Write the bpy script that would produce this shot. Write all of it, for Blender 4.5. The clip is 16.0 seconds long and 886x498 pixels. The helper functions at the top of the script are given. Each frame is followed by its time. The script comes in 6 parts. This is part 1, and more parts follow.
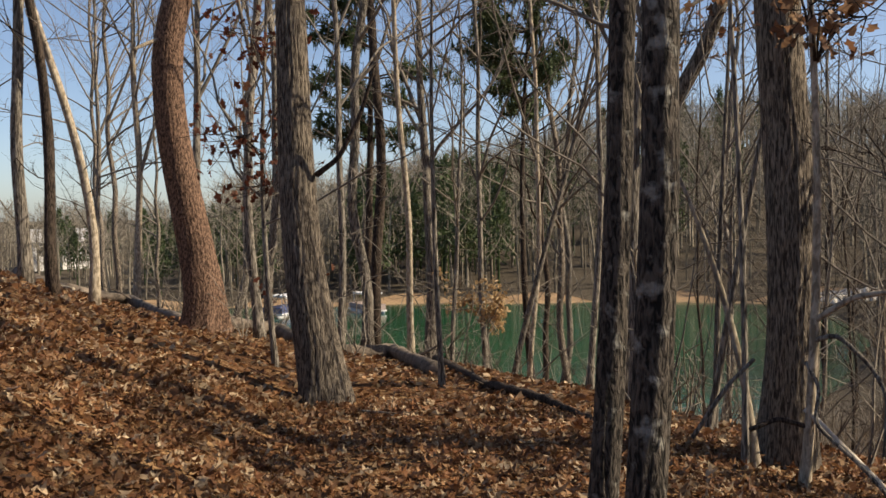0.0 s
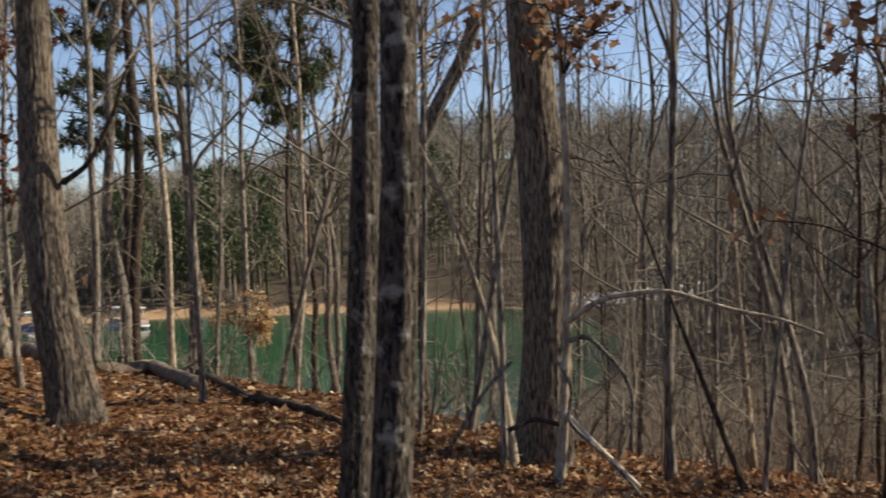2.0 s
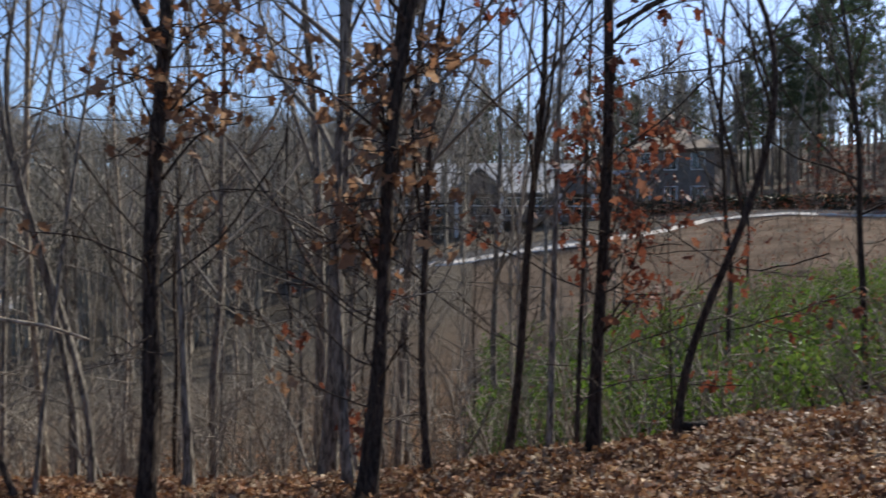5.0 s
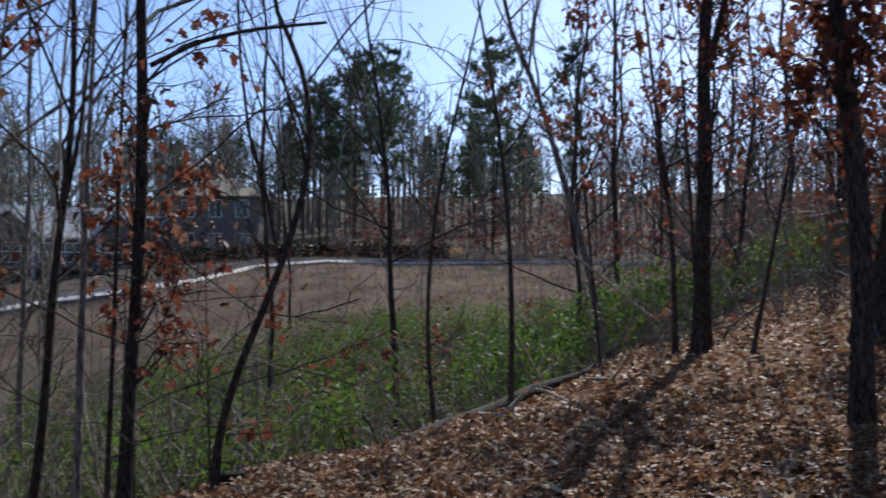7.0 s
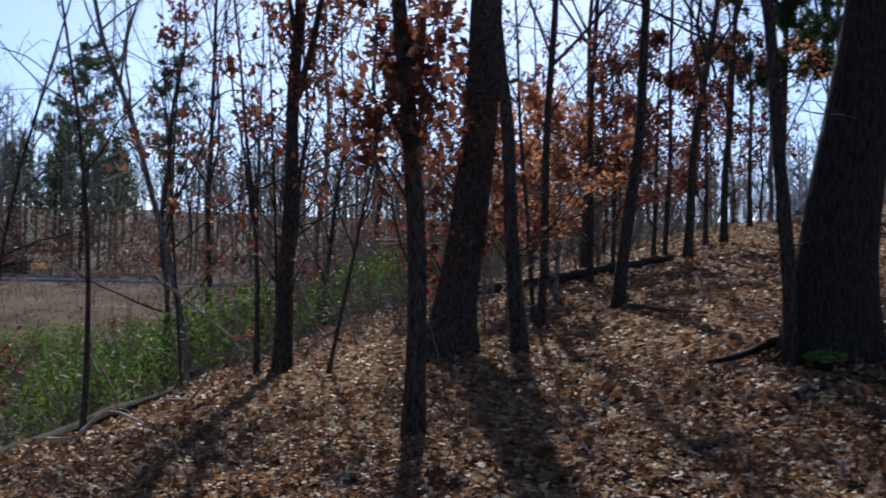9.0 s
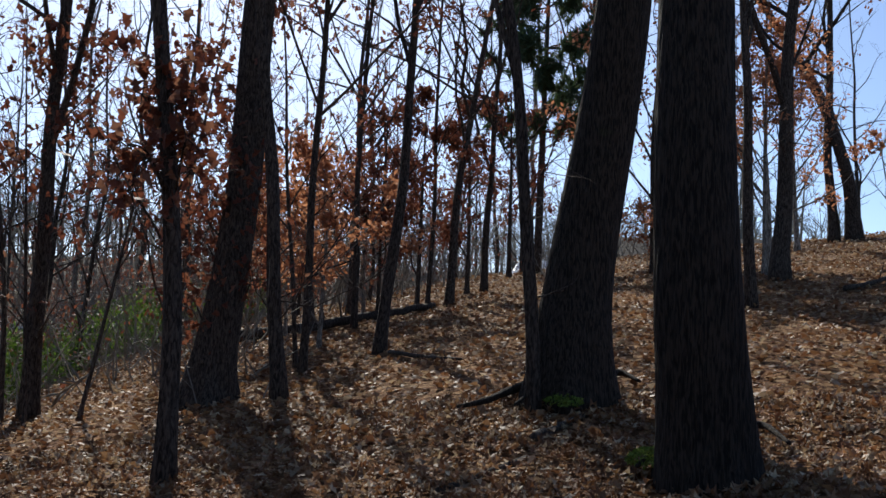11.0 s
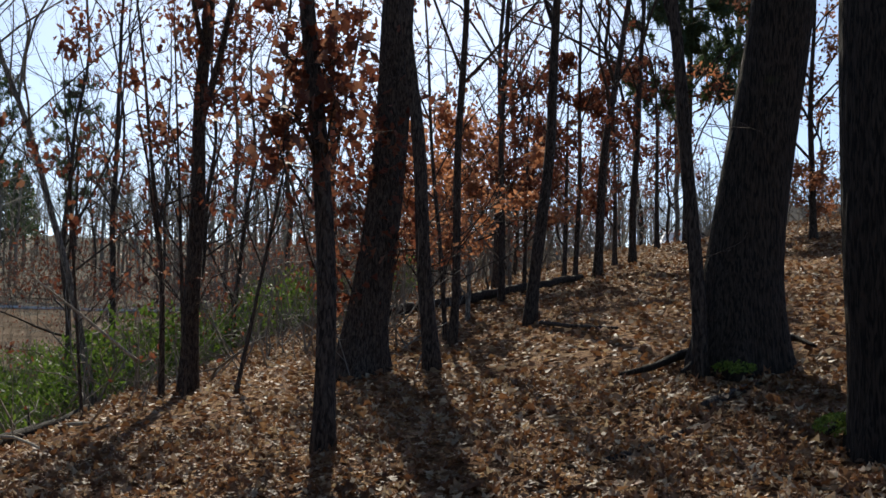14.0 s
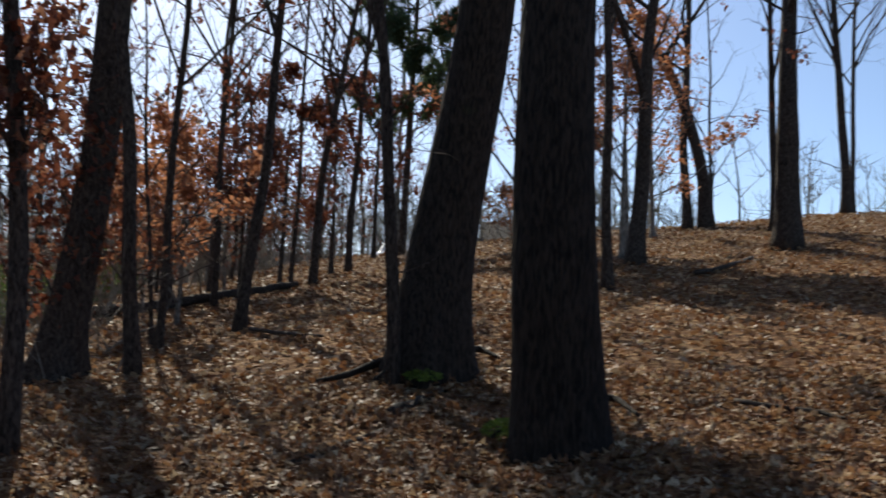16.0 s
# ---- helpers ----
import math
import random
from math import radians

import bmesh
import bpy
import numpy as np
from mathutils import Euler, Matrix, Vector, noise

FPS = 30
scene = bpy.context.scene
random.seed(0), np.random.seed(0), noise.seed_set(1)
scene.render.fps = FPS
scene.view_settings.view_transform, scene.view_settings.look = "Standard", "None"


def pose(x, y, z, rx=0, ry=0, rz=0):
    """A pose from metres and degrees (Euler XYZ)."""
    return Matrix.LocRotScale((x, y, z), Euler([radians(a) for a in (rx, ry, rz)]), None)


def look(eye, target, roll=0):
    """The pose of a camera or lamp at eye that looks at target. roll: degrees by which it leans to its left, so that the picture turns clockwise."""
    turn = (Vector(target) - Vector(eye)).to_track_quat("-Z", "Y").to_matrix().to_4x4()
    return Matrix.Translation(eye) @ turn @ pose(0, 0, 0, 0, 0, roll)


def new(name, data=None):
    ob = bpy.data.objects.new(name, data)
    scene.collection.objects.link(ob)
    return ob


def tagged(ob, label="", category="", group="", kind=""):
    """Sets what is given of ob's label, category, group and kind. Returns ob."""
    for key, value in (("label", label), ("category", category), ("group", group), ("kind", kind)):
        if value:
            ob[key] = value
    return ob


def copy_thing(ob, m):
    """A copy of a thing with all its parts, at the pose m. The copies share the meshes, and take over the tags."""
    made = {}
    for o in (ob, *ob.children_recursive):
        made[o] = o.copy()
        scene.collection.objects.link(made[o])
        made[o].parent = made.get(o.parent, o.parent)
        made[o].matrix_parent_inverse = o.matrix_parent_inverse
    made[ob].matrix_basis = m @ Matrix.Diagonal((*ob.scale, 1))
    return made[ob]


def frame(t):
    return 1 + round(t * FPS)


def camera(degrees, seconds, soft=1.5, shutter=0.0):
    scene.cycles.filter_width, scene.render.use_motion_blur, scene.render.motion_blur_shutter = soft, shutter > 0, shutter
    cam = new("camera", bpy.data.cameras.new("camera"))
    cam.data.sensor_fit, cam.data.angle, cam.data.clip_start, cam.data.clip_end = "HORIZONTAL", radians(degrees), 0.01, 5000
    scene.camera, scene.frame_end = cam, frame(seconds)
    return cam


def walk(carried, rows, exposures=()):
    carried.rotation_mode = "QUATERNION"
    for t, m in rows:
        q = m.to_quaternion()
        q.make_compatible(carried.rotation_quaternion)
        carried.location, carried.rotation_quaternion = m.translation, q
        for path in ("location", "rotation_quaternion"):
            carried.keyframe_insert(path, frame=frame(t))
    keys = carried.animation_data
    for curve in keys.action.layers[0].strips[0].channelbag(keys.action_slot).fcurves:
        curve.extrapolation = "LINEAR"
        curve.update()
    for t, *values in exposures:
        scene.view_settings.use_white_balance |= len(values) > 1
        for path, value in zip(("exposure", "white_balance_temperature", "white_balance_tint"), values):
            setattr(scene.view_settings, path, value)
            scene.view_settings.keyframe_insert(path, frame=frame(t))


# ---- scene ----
cam = camera(46.0, 16.0, 1.5, 0.4)

PATH = [
    (0, (0.217, 0.471, 1.673), (0.212, 2.47, 1.609), -0.8),
    (0.5, (0.222, 0.494, 1.668), (0.253, 2.493, 1.615), -1.0),
    (1, (0.22, 0.493, 1.666), (0.342, 2.489, 1.625), -0.3),
    (1.5, (0.241, 0.522, 1.66), (0.527, 2.501, 1.622), -1.3),
    (2, (0.284, 0.544, 1.655), (0.716, 2.496, 1.603), -1.2),
    (2.5, (0.336, 0.458, 1.661), (0.959, 2.358, 1.605), -1.6),
    (3, (0.358, 0.403, 1.661), (1.216, 2.209, 1.61), -0.8),
    (3.5, (0.332, 0.239, 1.662), (1.4, 1.929, 1.612), -0.8),
    (6, (0.523, -0.037, 1.645), (2.259, 0.957, 1.652), 0.5),
    (6.5, (0.586, -0.017, 1.646), (2.434, 0.747, 1.683), 0.0),
    (7, (0.603, 0.014, 1.646), (2.512, 0.61, 1.7), 0.1),
    (7.5, (0.552, 0.018, 1.645), (2.507, 0.439, 1.712), 0.5),
    (8, (0.455, 0.007, 1.646), (2.443, 0.22, 1.727), 0.4),
    (8.5, (0.506, -0.084, 1.652), (2.504, -0.102, 1.744), 0.6),
    (9, (0.411, -0.156, 1.658), (2.402, -0.313, 1.76), 1.2),
    (9.5, (0.258, -0.212, 1.668), (2.229, -0.533, 1.78), 0.8),
    (10, (0.055, -0.201, 1.7), (1.988, -0.697, 1.843), 2.3),
    (12.5, (0.505, -0.258, 1.57), (2.399, -0.862, 1.786), 1.3),
    (13, (0.566, -0.226, 1.562), (2.51, -0.659, 1.742), 0.8),
    (13.5, (0.563, -0.213, 1.559), (2.519, -0.605, 1.712), 1.2),
    (14, (0.553, -0.182, 1.558), (2.521, -0.505, 1.712), 0.7),
    (14.5, (0.511, -0.176, 1.558), (2.479, -0.497, 1.708), 0.1),
    (15, (0.487, -0.232, 1.559), (2.425, -0.7, 1.718), 0.3),
    (15.5, (0.369, -0.281, 1.569), (2.252, -0.93, 1.749), 0.4),
    (16, (0.173, -0.264, 1.583), (1.988, -1.085, 1.76), 2.0),
]
EXPO = [(0, 0.55, 7400, 14), (3.7, 0.7, 6700, 11), (6, 0.6, 5600, 13), (7, 0.44, 5500, 12), (9, 0.42, 5600, 10), (12.3, 0.46, 6250, 7), (16, 0.48, 6400, 6)]
walk(cam, [(t, look(eye, target, roll)) for t, eye, target, roll in PATH], EXPO)

# ---- light: a clear early-spring sky, the sun ahead to the right of the first view ----
SUN_YAW, SUN_EL = -94.0, 38.0
sun_dir = Vector((-math.sin(radians(SUN_YAW)) * math.cos(radians(SUN_EL)), math.cos(radians(SUN_YAW)) * math.cos(radians(SUN_EL)), math.sin(radians(SUN_EL))))
world = bpy.data.worlds.new("sky")
scene.world = world
world.use_nodes = True
wn = world.node_tree.nodes
sky = wn.new("ShaderNodeTexSky")
sky.sky_type, sky.sun_disc = "NISHITA", False
sky.sun_elevation, sky.sun_rotation = radians(SUN_EL), radians(-SUN_YAW)
sky.altitude, sky.air_density, sky.dust_density, sky.ozone_density = 1200, 0.8, 2.2, 3.2
world.node_tree.links.new(sky.outputs[0], wn["Background"].inputs[0])
wn["Background"].inputs[1].default_value = 0.108
sun = new("sun", bpy.data.lights.new("sun", "SUN"))
sun.data.energy, sun.data.angle, sun.data.color = 4.7, radians(0.55), (1.0, 0.92, 0.78)
sun.matrix_world = look(sun_dir * 50, (0, 0, 0))


# ---- materials ----
def material(name, low, high, scale=8.0, rough=0.85, bump=0.3, stretch=(1, 1, 1), fine=6.0, spread=0.0, specular=0.3, distance=0.01):
    """Two tones mixed by a coarse and a fine noise, with relief from the fine one."""
    m = bpy.data.materials.new(name)
    m.use_nodes = True
    n, l = m.node_tree.nodes, m.node_tree.links
    b = n["Principled BSDF"]
    b.inputs["Roughness"].default_value = rough
    b.inputs["Specular IOR Level"].default_value = specular
    co, mp = n.new("ShaderNodeTexCoord"), n.new("ShaderNodeMapping")
    mp.inputs["Scale"].default_value = stretch
    l.new(co.outputs["Object"], mp.inputs[0])
    a, c = n.new("ShaderNodeTexNoise"), n.new("ShaderNodeTexNoise")
    a.inputs["Scale"].default_value, c.inputs["Scale"].default_value = scale, scale * fine
    a.inputs["Detail"].default_value, c.inputs["Detail"].default_value = 3, 4
    for q in (a, c):
        l.new(mp.outputs[0], q.inputs["Vector"])
    mix = n.new("ShaderNodeMath")
    mix.operation = "MULTIPLY_ADD"
    mix.inputs[1].default_value = 0.55
    l.new(a.outputs[0], mix.inputs[0])
    half = n.new("ShaderNodeMath")
    half.operation = "MULTIPLY"
    half.inputs[1].default_value = 0.45
    l.new(c.outputs[0], half.inputs[0])
    l.new(half.outputs[0], mix.inputs[2])
    ramp = n.new("ShaderNodeValToRGB")
    ramp.color_ramp.elements[0].position, ramp.color_ramp.elements[1].position = 0.36, 0.64
    ramp.color_ramp.elements[0].color, ramp.color_ramp.elements[1].color = (*low, 1), (*high, 1)
    l.new(mix.outputs[0], ramp.inputs[0])
    last = ramp.outputs[0]
    if spread:
        g, hsv = n.new("ShaderNodeNewGeometry"), n.new("ShaderNodeHueSaturation")
        vary = n.new("ShaderNodeMapRange")
        vary.inputs[3].default_value, vary.inputs[4].default_value = 1 - spread, 1 + spread
        l.new(g.outputs["Random Per Island"], vary.inputs[0])
        l.new(vary.outputs[0], hsv.inputs["Value"])
        l.new(last, hsv.inputs["Color"])
        last = hsv.outputs[0]
    l.new(last, b.inputs["Base Color"])
    if bump:
        bp = n.new("ShaderNodeBump")
        bp.inputs["Strength"].default_value, bp.inputs["Distance"].default_value = bump, distance
        l.new(c.outputs[0], bp.inputs["Height"])
        l.new(bp.outputs[0], b.inputs["Normal"])
    return m


def leafy(name, colours, rough=0.6, through_light=0.35, grain=25.0, patchy=0.0):
    """Leaves: one of a few tones per leaf, some light passing through."""
    m = bpy.data.materials.new(name)
    m.use_nodes = True
    n, l = m.node_tree.nodes, m.node_tree.links
    b = n["Principled BSDF"]
    b.inputs["Roughness"].default_value = rough
    b.inputs["Specular IOR Level"].default_value = 0.22
    g, ramp = n.new("ShaderNodeNewGeometry"), n.new("ShaderNodeValToRGB")
    while len(ramp.color_ramp.elements) < len(colours):
        ramp.color_ramp.elements.new(0.5)
    for k, col in enumerate(colours):
        ramp.color_ramp.elements[k].position = k / (len(colours) - 1)
        ramp.color_ramp.elements[k].color = (*col, 1)
    l.new(g.outputs["Random Per Island"], ramp.inputs[0])
    tx, co = n.new("ShaderNodeTexNoise"), n.new("ShaderNodeTexCoord")
    tx.inputs["Scale"].default_value = grain
    l.new(co.outputs["Object"], tx.inputs["Vector"])
    mx = n.new("ShaderNodeMix")
    mx.data_type, mx.blend_type = "RGBA", "MULTIPLY"
    mx.inputs[0].default_value = 0.5
    l.new(ramp.outputs[0], mx.inputs[6])
    l.new(tx.outputs["Fac"], mx.inputs[7])
    last = mx.outputs[2]
    if patchy:
        # dappled shade of the crowns put into the leaf colour, as darker and paler patches
        dapple, level, hsv = n.new("ShaderNodeTexNoise"), n.new("ShaderNodeMapRange"), n.new("ShaderNodeHueSaturation")
        dapple.inputs["Scale"].default_value, dapple.inputs["Detail"].default_value = patchy, 4
        l.new(co.outputs["Object"], dapple.inputs["Vector"])
        level.inputs[1].default_value, level.inputs[2].default_value = 0.4, 0.62
        level.inputs[3].default_value, level.inputs[4].default_value = 0.62, 1.5
        l.new(dapple.outputs["Fac"], level.inputs[0])
        l.new(level.outputs[0], hsv.inputs["Value"])
        l.new(last, hsv.inputs["Color"])
        last = hsv.outputs[0]
    l.new(last, b.inputs["Base Color"])
    if through_light:
        tr, sh = n.new("ShaderNodeBsdfTranslucent"), n.new("ShaderNodeMixShader")
        sh.inputs[0].default_value = through_light
        l.new(ramp.outputs[0], tr.inputs[0])
        l.new(b.outputs[0], sh.inputs[1])
        l.new(tr.outputs[0], sh.inputs[2])
        l.new(sh.outputs[0], n["Material Output"].inputs[0])
    return m


def bark(name, furrow, ridge, patch=None, scale=18.0, tall=0.18, bump=0.9, distance=0.02, amount=0.6, patches=2.2, patch_tall=1.0, soft=0.15):
    """Bark: upright furrows and ridges, with paler lichen patches."""
    m = bpy.data.materials.new(name)
    m.use_nodes = True
    n, l = m.node_tree.nodes, m.node_tree.links
    b = n["Principled BSDF"]
    b.inputs["Roughness"].default_value = 0.9
    b.inputs["Specular IOR Level"].default_value = 0.2
    co, mp = n.new("ShaderNodeTexCoord"), n.new("ShaderNodeMapping")
    mp.inputs["Scale"].default_value = (1, 1, tall)
    l.new(co.outputs["Object"], mp.inputs[0])
    vo, no = n.new("ShaderNodeTexNoise"), n.new("ShaderNodeTexNoise")
    vo.inputs["Scale"].default_value, vo.inputs["Detail"].default_value, vo.inputs["Distortion"].default_value = scale, 5, 0.8
    no.inputs["Scale"].default_value, no.inputs["Detail"].default_value = patches, 5
    l.new(mp.outputs[0], vo.inputs["Vector"])
    mp2 = n.new("ShaderNodeMapping")
    mp2.inputs["Scale"].default_value = (1, 1, patch_tall)
    l.new(co.outputs["Object"], mp2.inputs[0])
    l.new(mp2.outputs[0], no.inputs["Vector"])
    ramp = n.new("ShaderNodeValToRGB")
    e = ramp.color_ramp.elements
    e[0].position, e[1].position, e[0].color, e[1].color = 0.4, 0.62, (*furrow, 1), (*ridge, 1)
    l.new(vo.outputs[0], ramp.inputs[0])
    last = ramp.outputs[0]
    if patch:
        edge, mx = n.new("ShaderNodeValToRGB"), n.new("ShaderNodeMix")
        edge.color_ramp.elements[0].position, edge.color_ramp.elements[1].position = amount, amount + soft
        l.new(no.outputs[0], edge.inputs[0])
        mx.data_type = "RGBA"
        l.new(edge.outputs[0], mx.inputs[0])
        l.new(last, mx.inputs[6])
        mx.inputs[7].default_value = (*patch, 1)
        last = mx.outputs[2]
    info, hsv, vary = n.new("ShaderNodeObjectInfo"), n.new("ShaderNodeHueSaturation"), n.new("ShaderNodeMapRange")
    vary.inputs[3].default_value, vary.inputs[4].default_value = 0.8, 1.2
    l.new(info.outputs["Random"], vary.inputs[0])
    l.new(vary.outputs[0], hsv.inputs["Value"])
    l.new(last, hsv.inputs["Color"])
    l.new(hsv.outputs[0], b.inputs["Base Color"])
    bp = n.new("ShaderNodeBump")
    bp.inputs["Strength"].default_value, bp.inputs["Distance"].default_value = bump, distance
    l.new(vo.outputs[0], bp.inputs["Height"])
    l.new(bp.outputs[0], b.inputs["Normal"])
    return m


BARK_GREY = bark("grey_bark", (0.06, 0.052, 0.042), (0.32, 0.285, 0.23), scale=55, tall=0.14)
BARK_OAK = bark("furrowed_oak_bark", (0.045, 0.036, 0.028), (0.28, 0.235, 0.18), scale=70, tall=0.14, bump=1.0, distance=0.03)
BARK_RED = bark("reddish_pine_bark", (0.07, 0.042, 0.028), (0.3, 0.185, 0.125), scale=42, tall=0.45)
BARK_LICHEN = bark("dark_bark_with_pale_lichen", (0.012, 0.011, 0.009), (0.1, 0.085, 0.068), patch=(0.23, 0.223, 0.19), scale=95, tall=0.3, amount=0.59, patches=20.0, patch_tall=1.1, soft=0.1)
BARK_DARK = bark("dark_bark", (0.02, 0.015, 0.011), (0.1, 0.075, 0.056), scale=50, tall=0.25)
# oak bark of the backlit trunks: their shade is put into the colour
BARK_SHADE = bark("shaded_furrowed_oak_bark", (0.01, 0.008, 0.006), (0.05, 0.037, 0.026), patch=(0.045, 0.055, 0.015), scale=66, tall=0.12, amount=0.68)
BARK_PALE = bark("pale_smooth_bark", (0.2, 0.165, 0.115), (0.46, 0.39, 0.29), scale=30, tall=0.4, bump=0.4)
TWIG = material("twig_bark", (0.1, 0.086, 0.068), (0.26, 0.228, 0.182), 12, bump=0.2)
WOOD_BLEACHED = material("bleached_dead_wood", (0.42, 0.36, 0.27), (0.72, 0.65, 0.52), 14, stretch=(1, 1, 1), bump=0.4)
WOOD_DEAD = material("weathered_dead_wood", (0.06, 0.047, 0.035), (0.25, 0.2, 0.15), 6, stretch=(1, 1, 1), bump=0.6)
LITTER = material("leaf_litter_soil", (0.025, 0.014, 0.009), (0.12, 0.064, 0.036), 9, 0.9, 0.9, fine=5, distance=0.05, specular=0.05)
# patches carry dappled shade; the cream tone stands in for backlit highlights
LEAF_FALLEN = leafy("fallen_oak_leaves", [(0.13, 0.055, 0.025), (0.28, 0.13, 0.055), (0.18, 0.078, 0.034), (0.62, 0.47, 0.29), (0.16, 0.072, 0.032), (0.38, 0.215, 0.1), (0.2, 0.09, 0.04)], rough=0.6, through_light=0.22, patchy=2.2)
LEAF_BROWN = leafy("clinging_brown_oak_leaves", [(0.12, 0.036, 0.02), (0.19, 0.064, 0.035), (0.15, 0.048, 0.026), (0.28, 0.135, 0.078)], through_light=0.4)
LEAF_DRY = leafy("dry_tan_oak_leaves", [(0.24, 0.12, 0.062), (0.38, 0.23, 0.13), (0.18, 0.08, 0.042), (0.46, 0.31, 0.19)], through_light=0.4)
LEAF_ORANGE = leafy("orange_beech_leaves", [(0.4, 0.165, 0.08), (0.53, 0.25, 0.125), (0.32, 0.125, 0.06)], through_light=0.5)
LEAF_TAN = leafy("tan_beech_leaves", [(0.5, 0.34, 0.17), (0.62, 0.45, 0.25), (0.42, 0.27, 0.13)], through_light=0.3)
LEAF_GREEN = leafy("fresh_green_shrub_leaves", [(0.066, 0.115, 0.016), (0.098, 0.165, 0.023), (0.048, 0.078, 0.013), (0.14, 0.2, 0.036)], through_light=0.5)
NEEDLES = leafy("pine_needles", [(0.055, 0.085, 0.034), (0.085, 0.12, 0.046), (0.065, 0.095, 0.048), (0.12, 0.15, 0.065)], through_light=0.25)
FAR_WOOD = material("distant_bare_wood", (0.115, 0.1, 0.076), (0.29, 0.255, 0.195), 0.6, bump=0, spread=0.35)


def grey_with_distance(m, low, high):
    """Beyond the leaf-strewn slope the soil turns greyer, between 20 and 50 m out."""
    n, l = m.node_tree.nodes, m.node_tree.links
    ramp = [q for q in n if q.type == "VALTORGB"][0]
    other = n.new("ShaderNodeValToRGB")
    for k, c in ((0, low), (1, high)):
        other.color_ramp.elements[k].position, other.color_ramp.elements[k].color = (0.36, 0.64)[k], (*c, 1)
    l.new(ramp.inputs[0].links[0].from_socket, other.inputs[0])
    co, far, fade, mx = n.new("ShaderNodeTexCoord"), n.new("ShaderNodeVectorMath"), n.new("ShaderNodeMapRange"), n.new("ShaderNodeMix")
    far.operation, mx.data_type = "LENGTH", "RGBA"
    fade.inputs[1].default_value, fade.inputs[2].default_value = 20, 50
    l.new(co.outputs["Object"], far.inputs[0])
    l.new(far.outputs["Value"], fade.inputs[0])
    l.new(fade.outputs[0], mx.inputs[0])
    # leaf-sized cells, each of one tone, turned every way
    cell, tone, leaf, bp = n.new("ShaderNodeTexVoronoi"), n.new("ShaderNodeValToRGB"), n.new("ShaderNodeMix"), n.new("ShaderNodeBump")
    cell.inputs["Scale"].default_value = 13.0
    warp, add = n.new("ShaderNodeTexNoise"), n.new("ShaderNodeVectorMath")
    warp.inputs["Scale"].default_value, add.operation = 9.0, "MULTIPLY_ADD"
    l.new(co.outputs["Object"], warp.inputs["Vector"])
    l.new(warp.outputs["Color"], add.inputs[0])
    add.inputs[1].default_value = (0.12, 0.12, 0.12)
    l.new(co.outputs["Object"], add.inputs[2])
    l.new(add.outputs[0], cell.inputs["Vector"])
    split = n.new("ShaderNodeSeparateColor")
    l.new(cell.outputs["Color"], split.inputs[0])
    e = tone.color_ramp.elements
    e[0].position, e[1].position, e[0].color, e[1].color = 0.0, 1.0, (0.09, 0.042, 0.02, 1), (0.44, 0.28, 0.14, 1)
    mid = e.new(0.6)
    mid.color = (0.21, 0.1, 0.043, 1)
    l.new(split.outputs[0], tone.inputs[0])
    leaf.data_type, leaf.inputs[0].default_value = "RGBA", 0.75
    l.new(ramp.outputs[0], leaf.inputs[6])
    l.new(tone.outputs[0], leaf.inputs[7])
    bp.inputs["Strength"].default_value, bp.inputs["Distance"].default_value = 0.9, 0.05
    l.new(split.outputs[1], bp.inputs["Height"])
    l.new(n["Principled BSDF"].inputs["Normal"].links[0].from_socket, bp.inputs["Normal"])
    l.new(bp.outputs[0], n["Principled BSDF"].inputs["Normal"])
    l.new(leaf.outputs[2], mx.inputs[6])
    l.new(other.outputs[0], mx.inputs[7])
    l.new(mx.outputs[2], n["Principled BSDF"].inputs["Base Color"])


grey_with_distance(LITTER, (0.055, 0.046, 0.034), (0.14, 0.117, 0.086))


# ---- terrain: heights along rays from the place where the camera stands ----
# terrain begin
RADII = [0, 5, 9, 14, 22, 35, 60, 100, 112, 150, 260, 700, 3200]
BEARINGS, HEIGHTS = [], []


def profile(bearing, *z):
    """Heights at RADII[1:] along a bearing, in degrees to the left of the first view."""
    BEARINGS.append(bearing)
    HEIGHTS.append((0.0, *z))


profile(-180, .5, 1.1, 1.9, 3.2, 5, 6.5, 7, 7, 7, 7, 5, 0)
profile(-160, .55, 1.15, 2, 3.3, 5.2, 6.3, 6.5, 6.5, 6.5, 6, 5, 0)
profile(-137, .6, 1.2, 2.0, 3.6, 6.0, 6.6, 6, 6, 6, 6, 5, 0)
profile(-122, .6, 1.1, 1.95, 3.35, 5.4, 6.0, 5, 5, 5, 6, 5, 0)
profile(-110, .55, 1.05, 1.7, 2.75, 4.2, 3.3, 4.5, 5.5, 9.5, 22, 14, 0)
profile(-100, .5, .9, 1.3, 2.15, 3.0, 2.9, 4.6, 5.8, 9.5, 22, 14, 0)
profile(-92, .4, .7, .95, 1.4, 1.6, 2, 4.2, 5.4, 9.5, 22, 14, 0)
profile(-84, .3, .5, .6, .3, -.1, 1.5, 4.2, 5.4, 9.5, 22, 14, 0)
profile(-76, .2, .3, -.1, -1.3, -1.2, 1.4, 4.4, 5.6, 9.5, 22, 14, 0)
profile(-67, .1, .1, -.8, -2.2, -1.9, 1.6, 4.8, 6, 9.5, 21, 14, 0)
profile(-58, .05, -.2, -1.4, -3, -2.8, .8, 4.2, 5.2, 9, 20, 12, 0)
profile(-48, 0, -.45, -1.7, -3.4, -4, -.6, 2.4, 3.4, 7, 16, 9, 0)
profile(-36, 0, -.5, -1.8, -3.8, -5.5, -5.5, -2.5, -1, 4, 12.5, 7, 0)
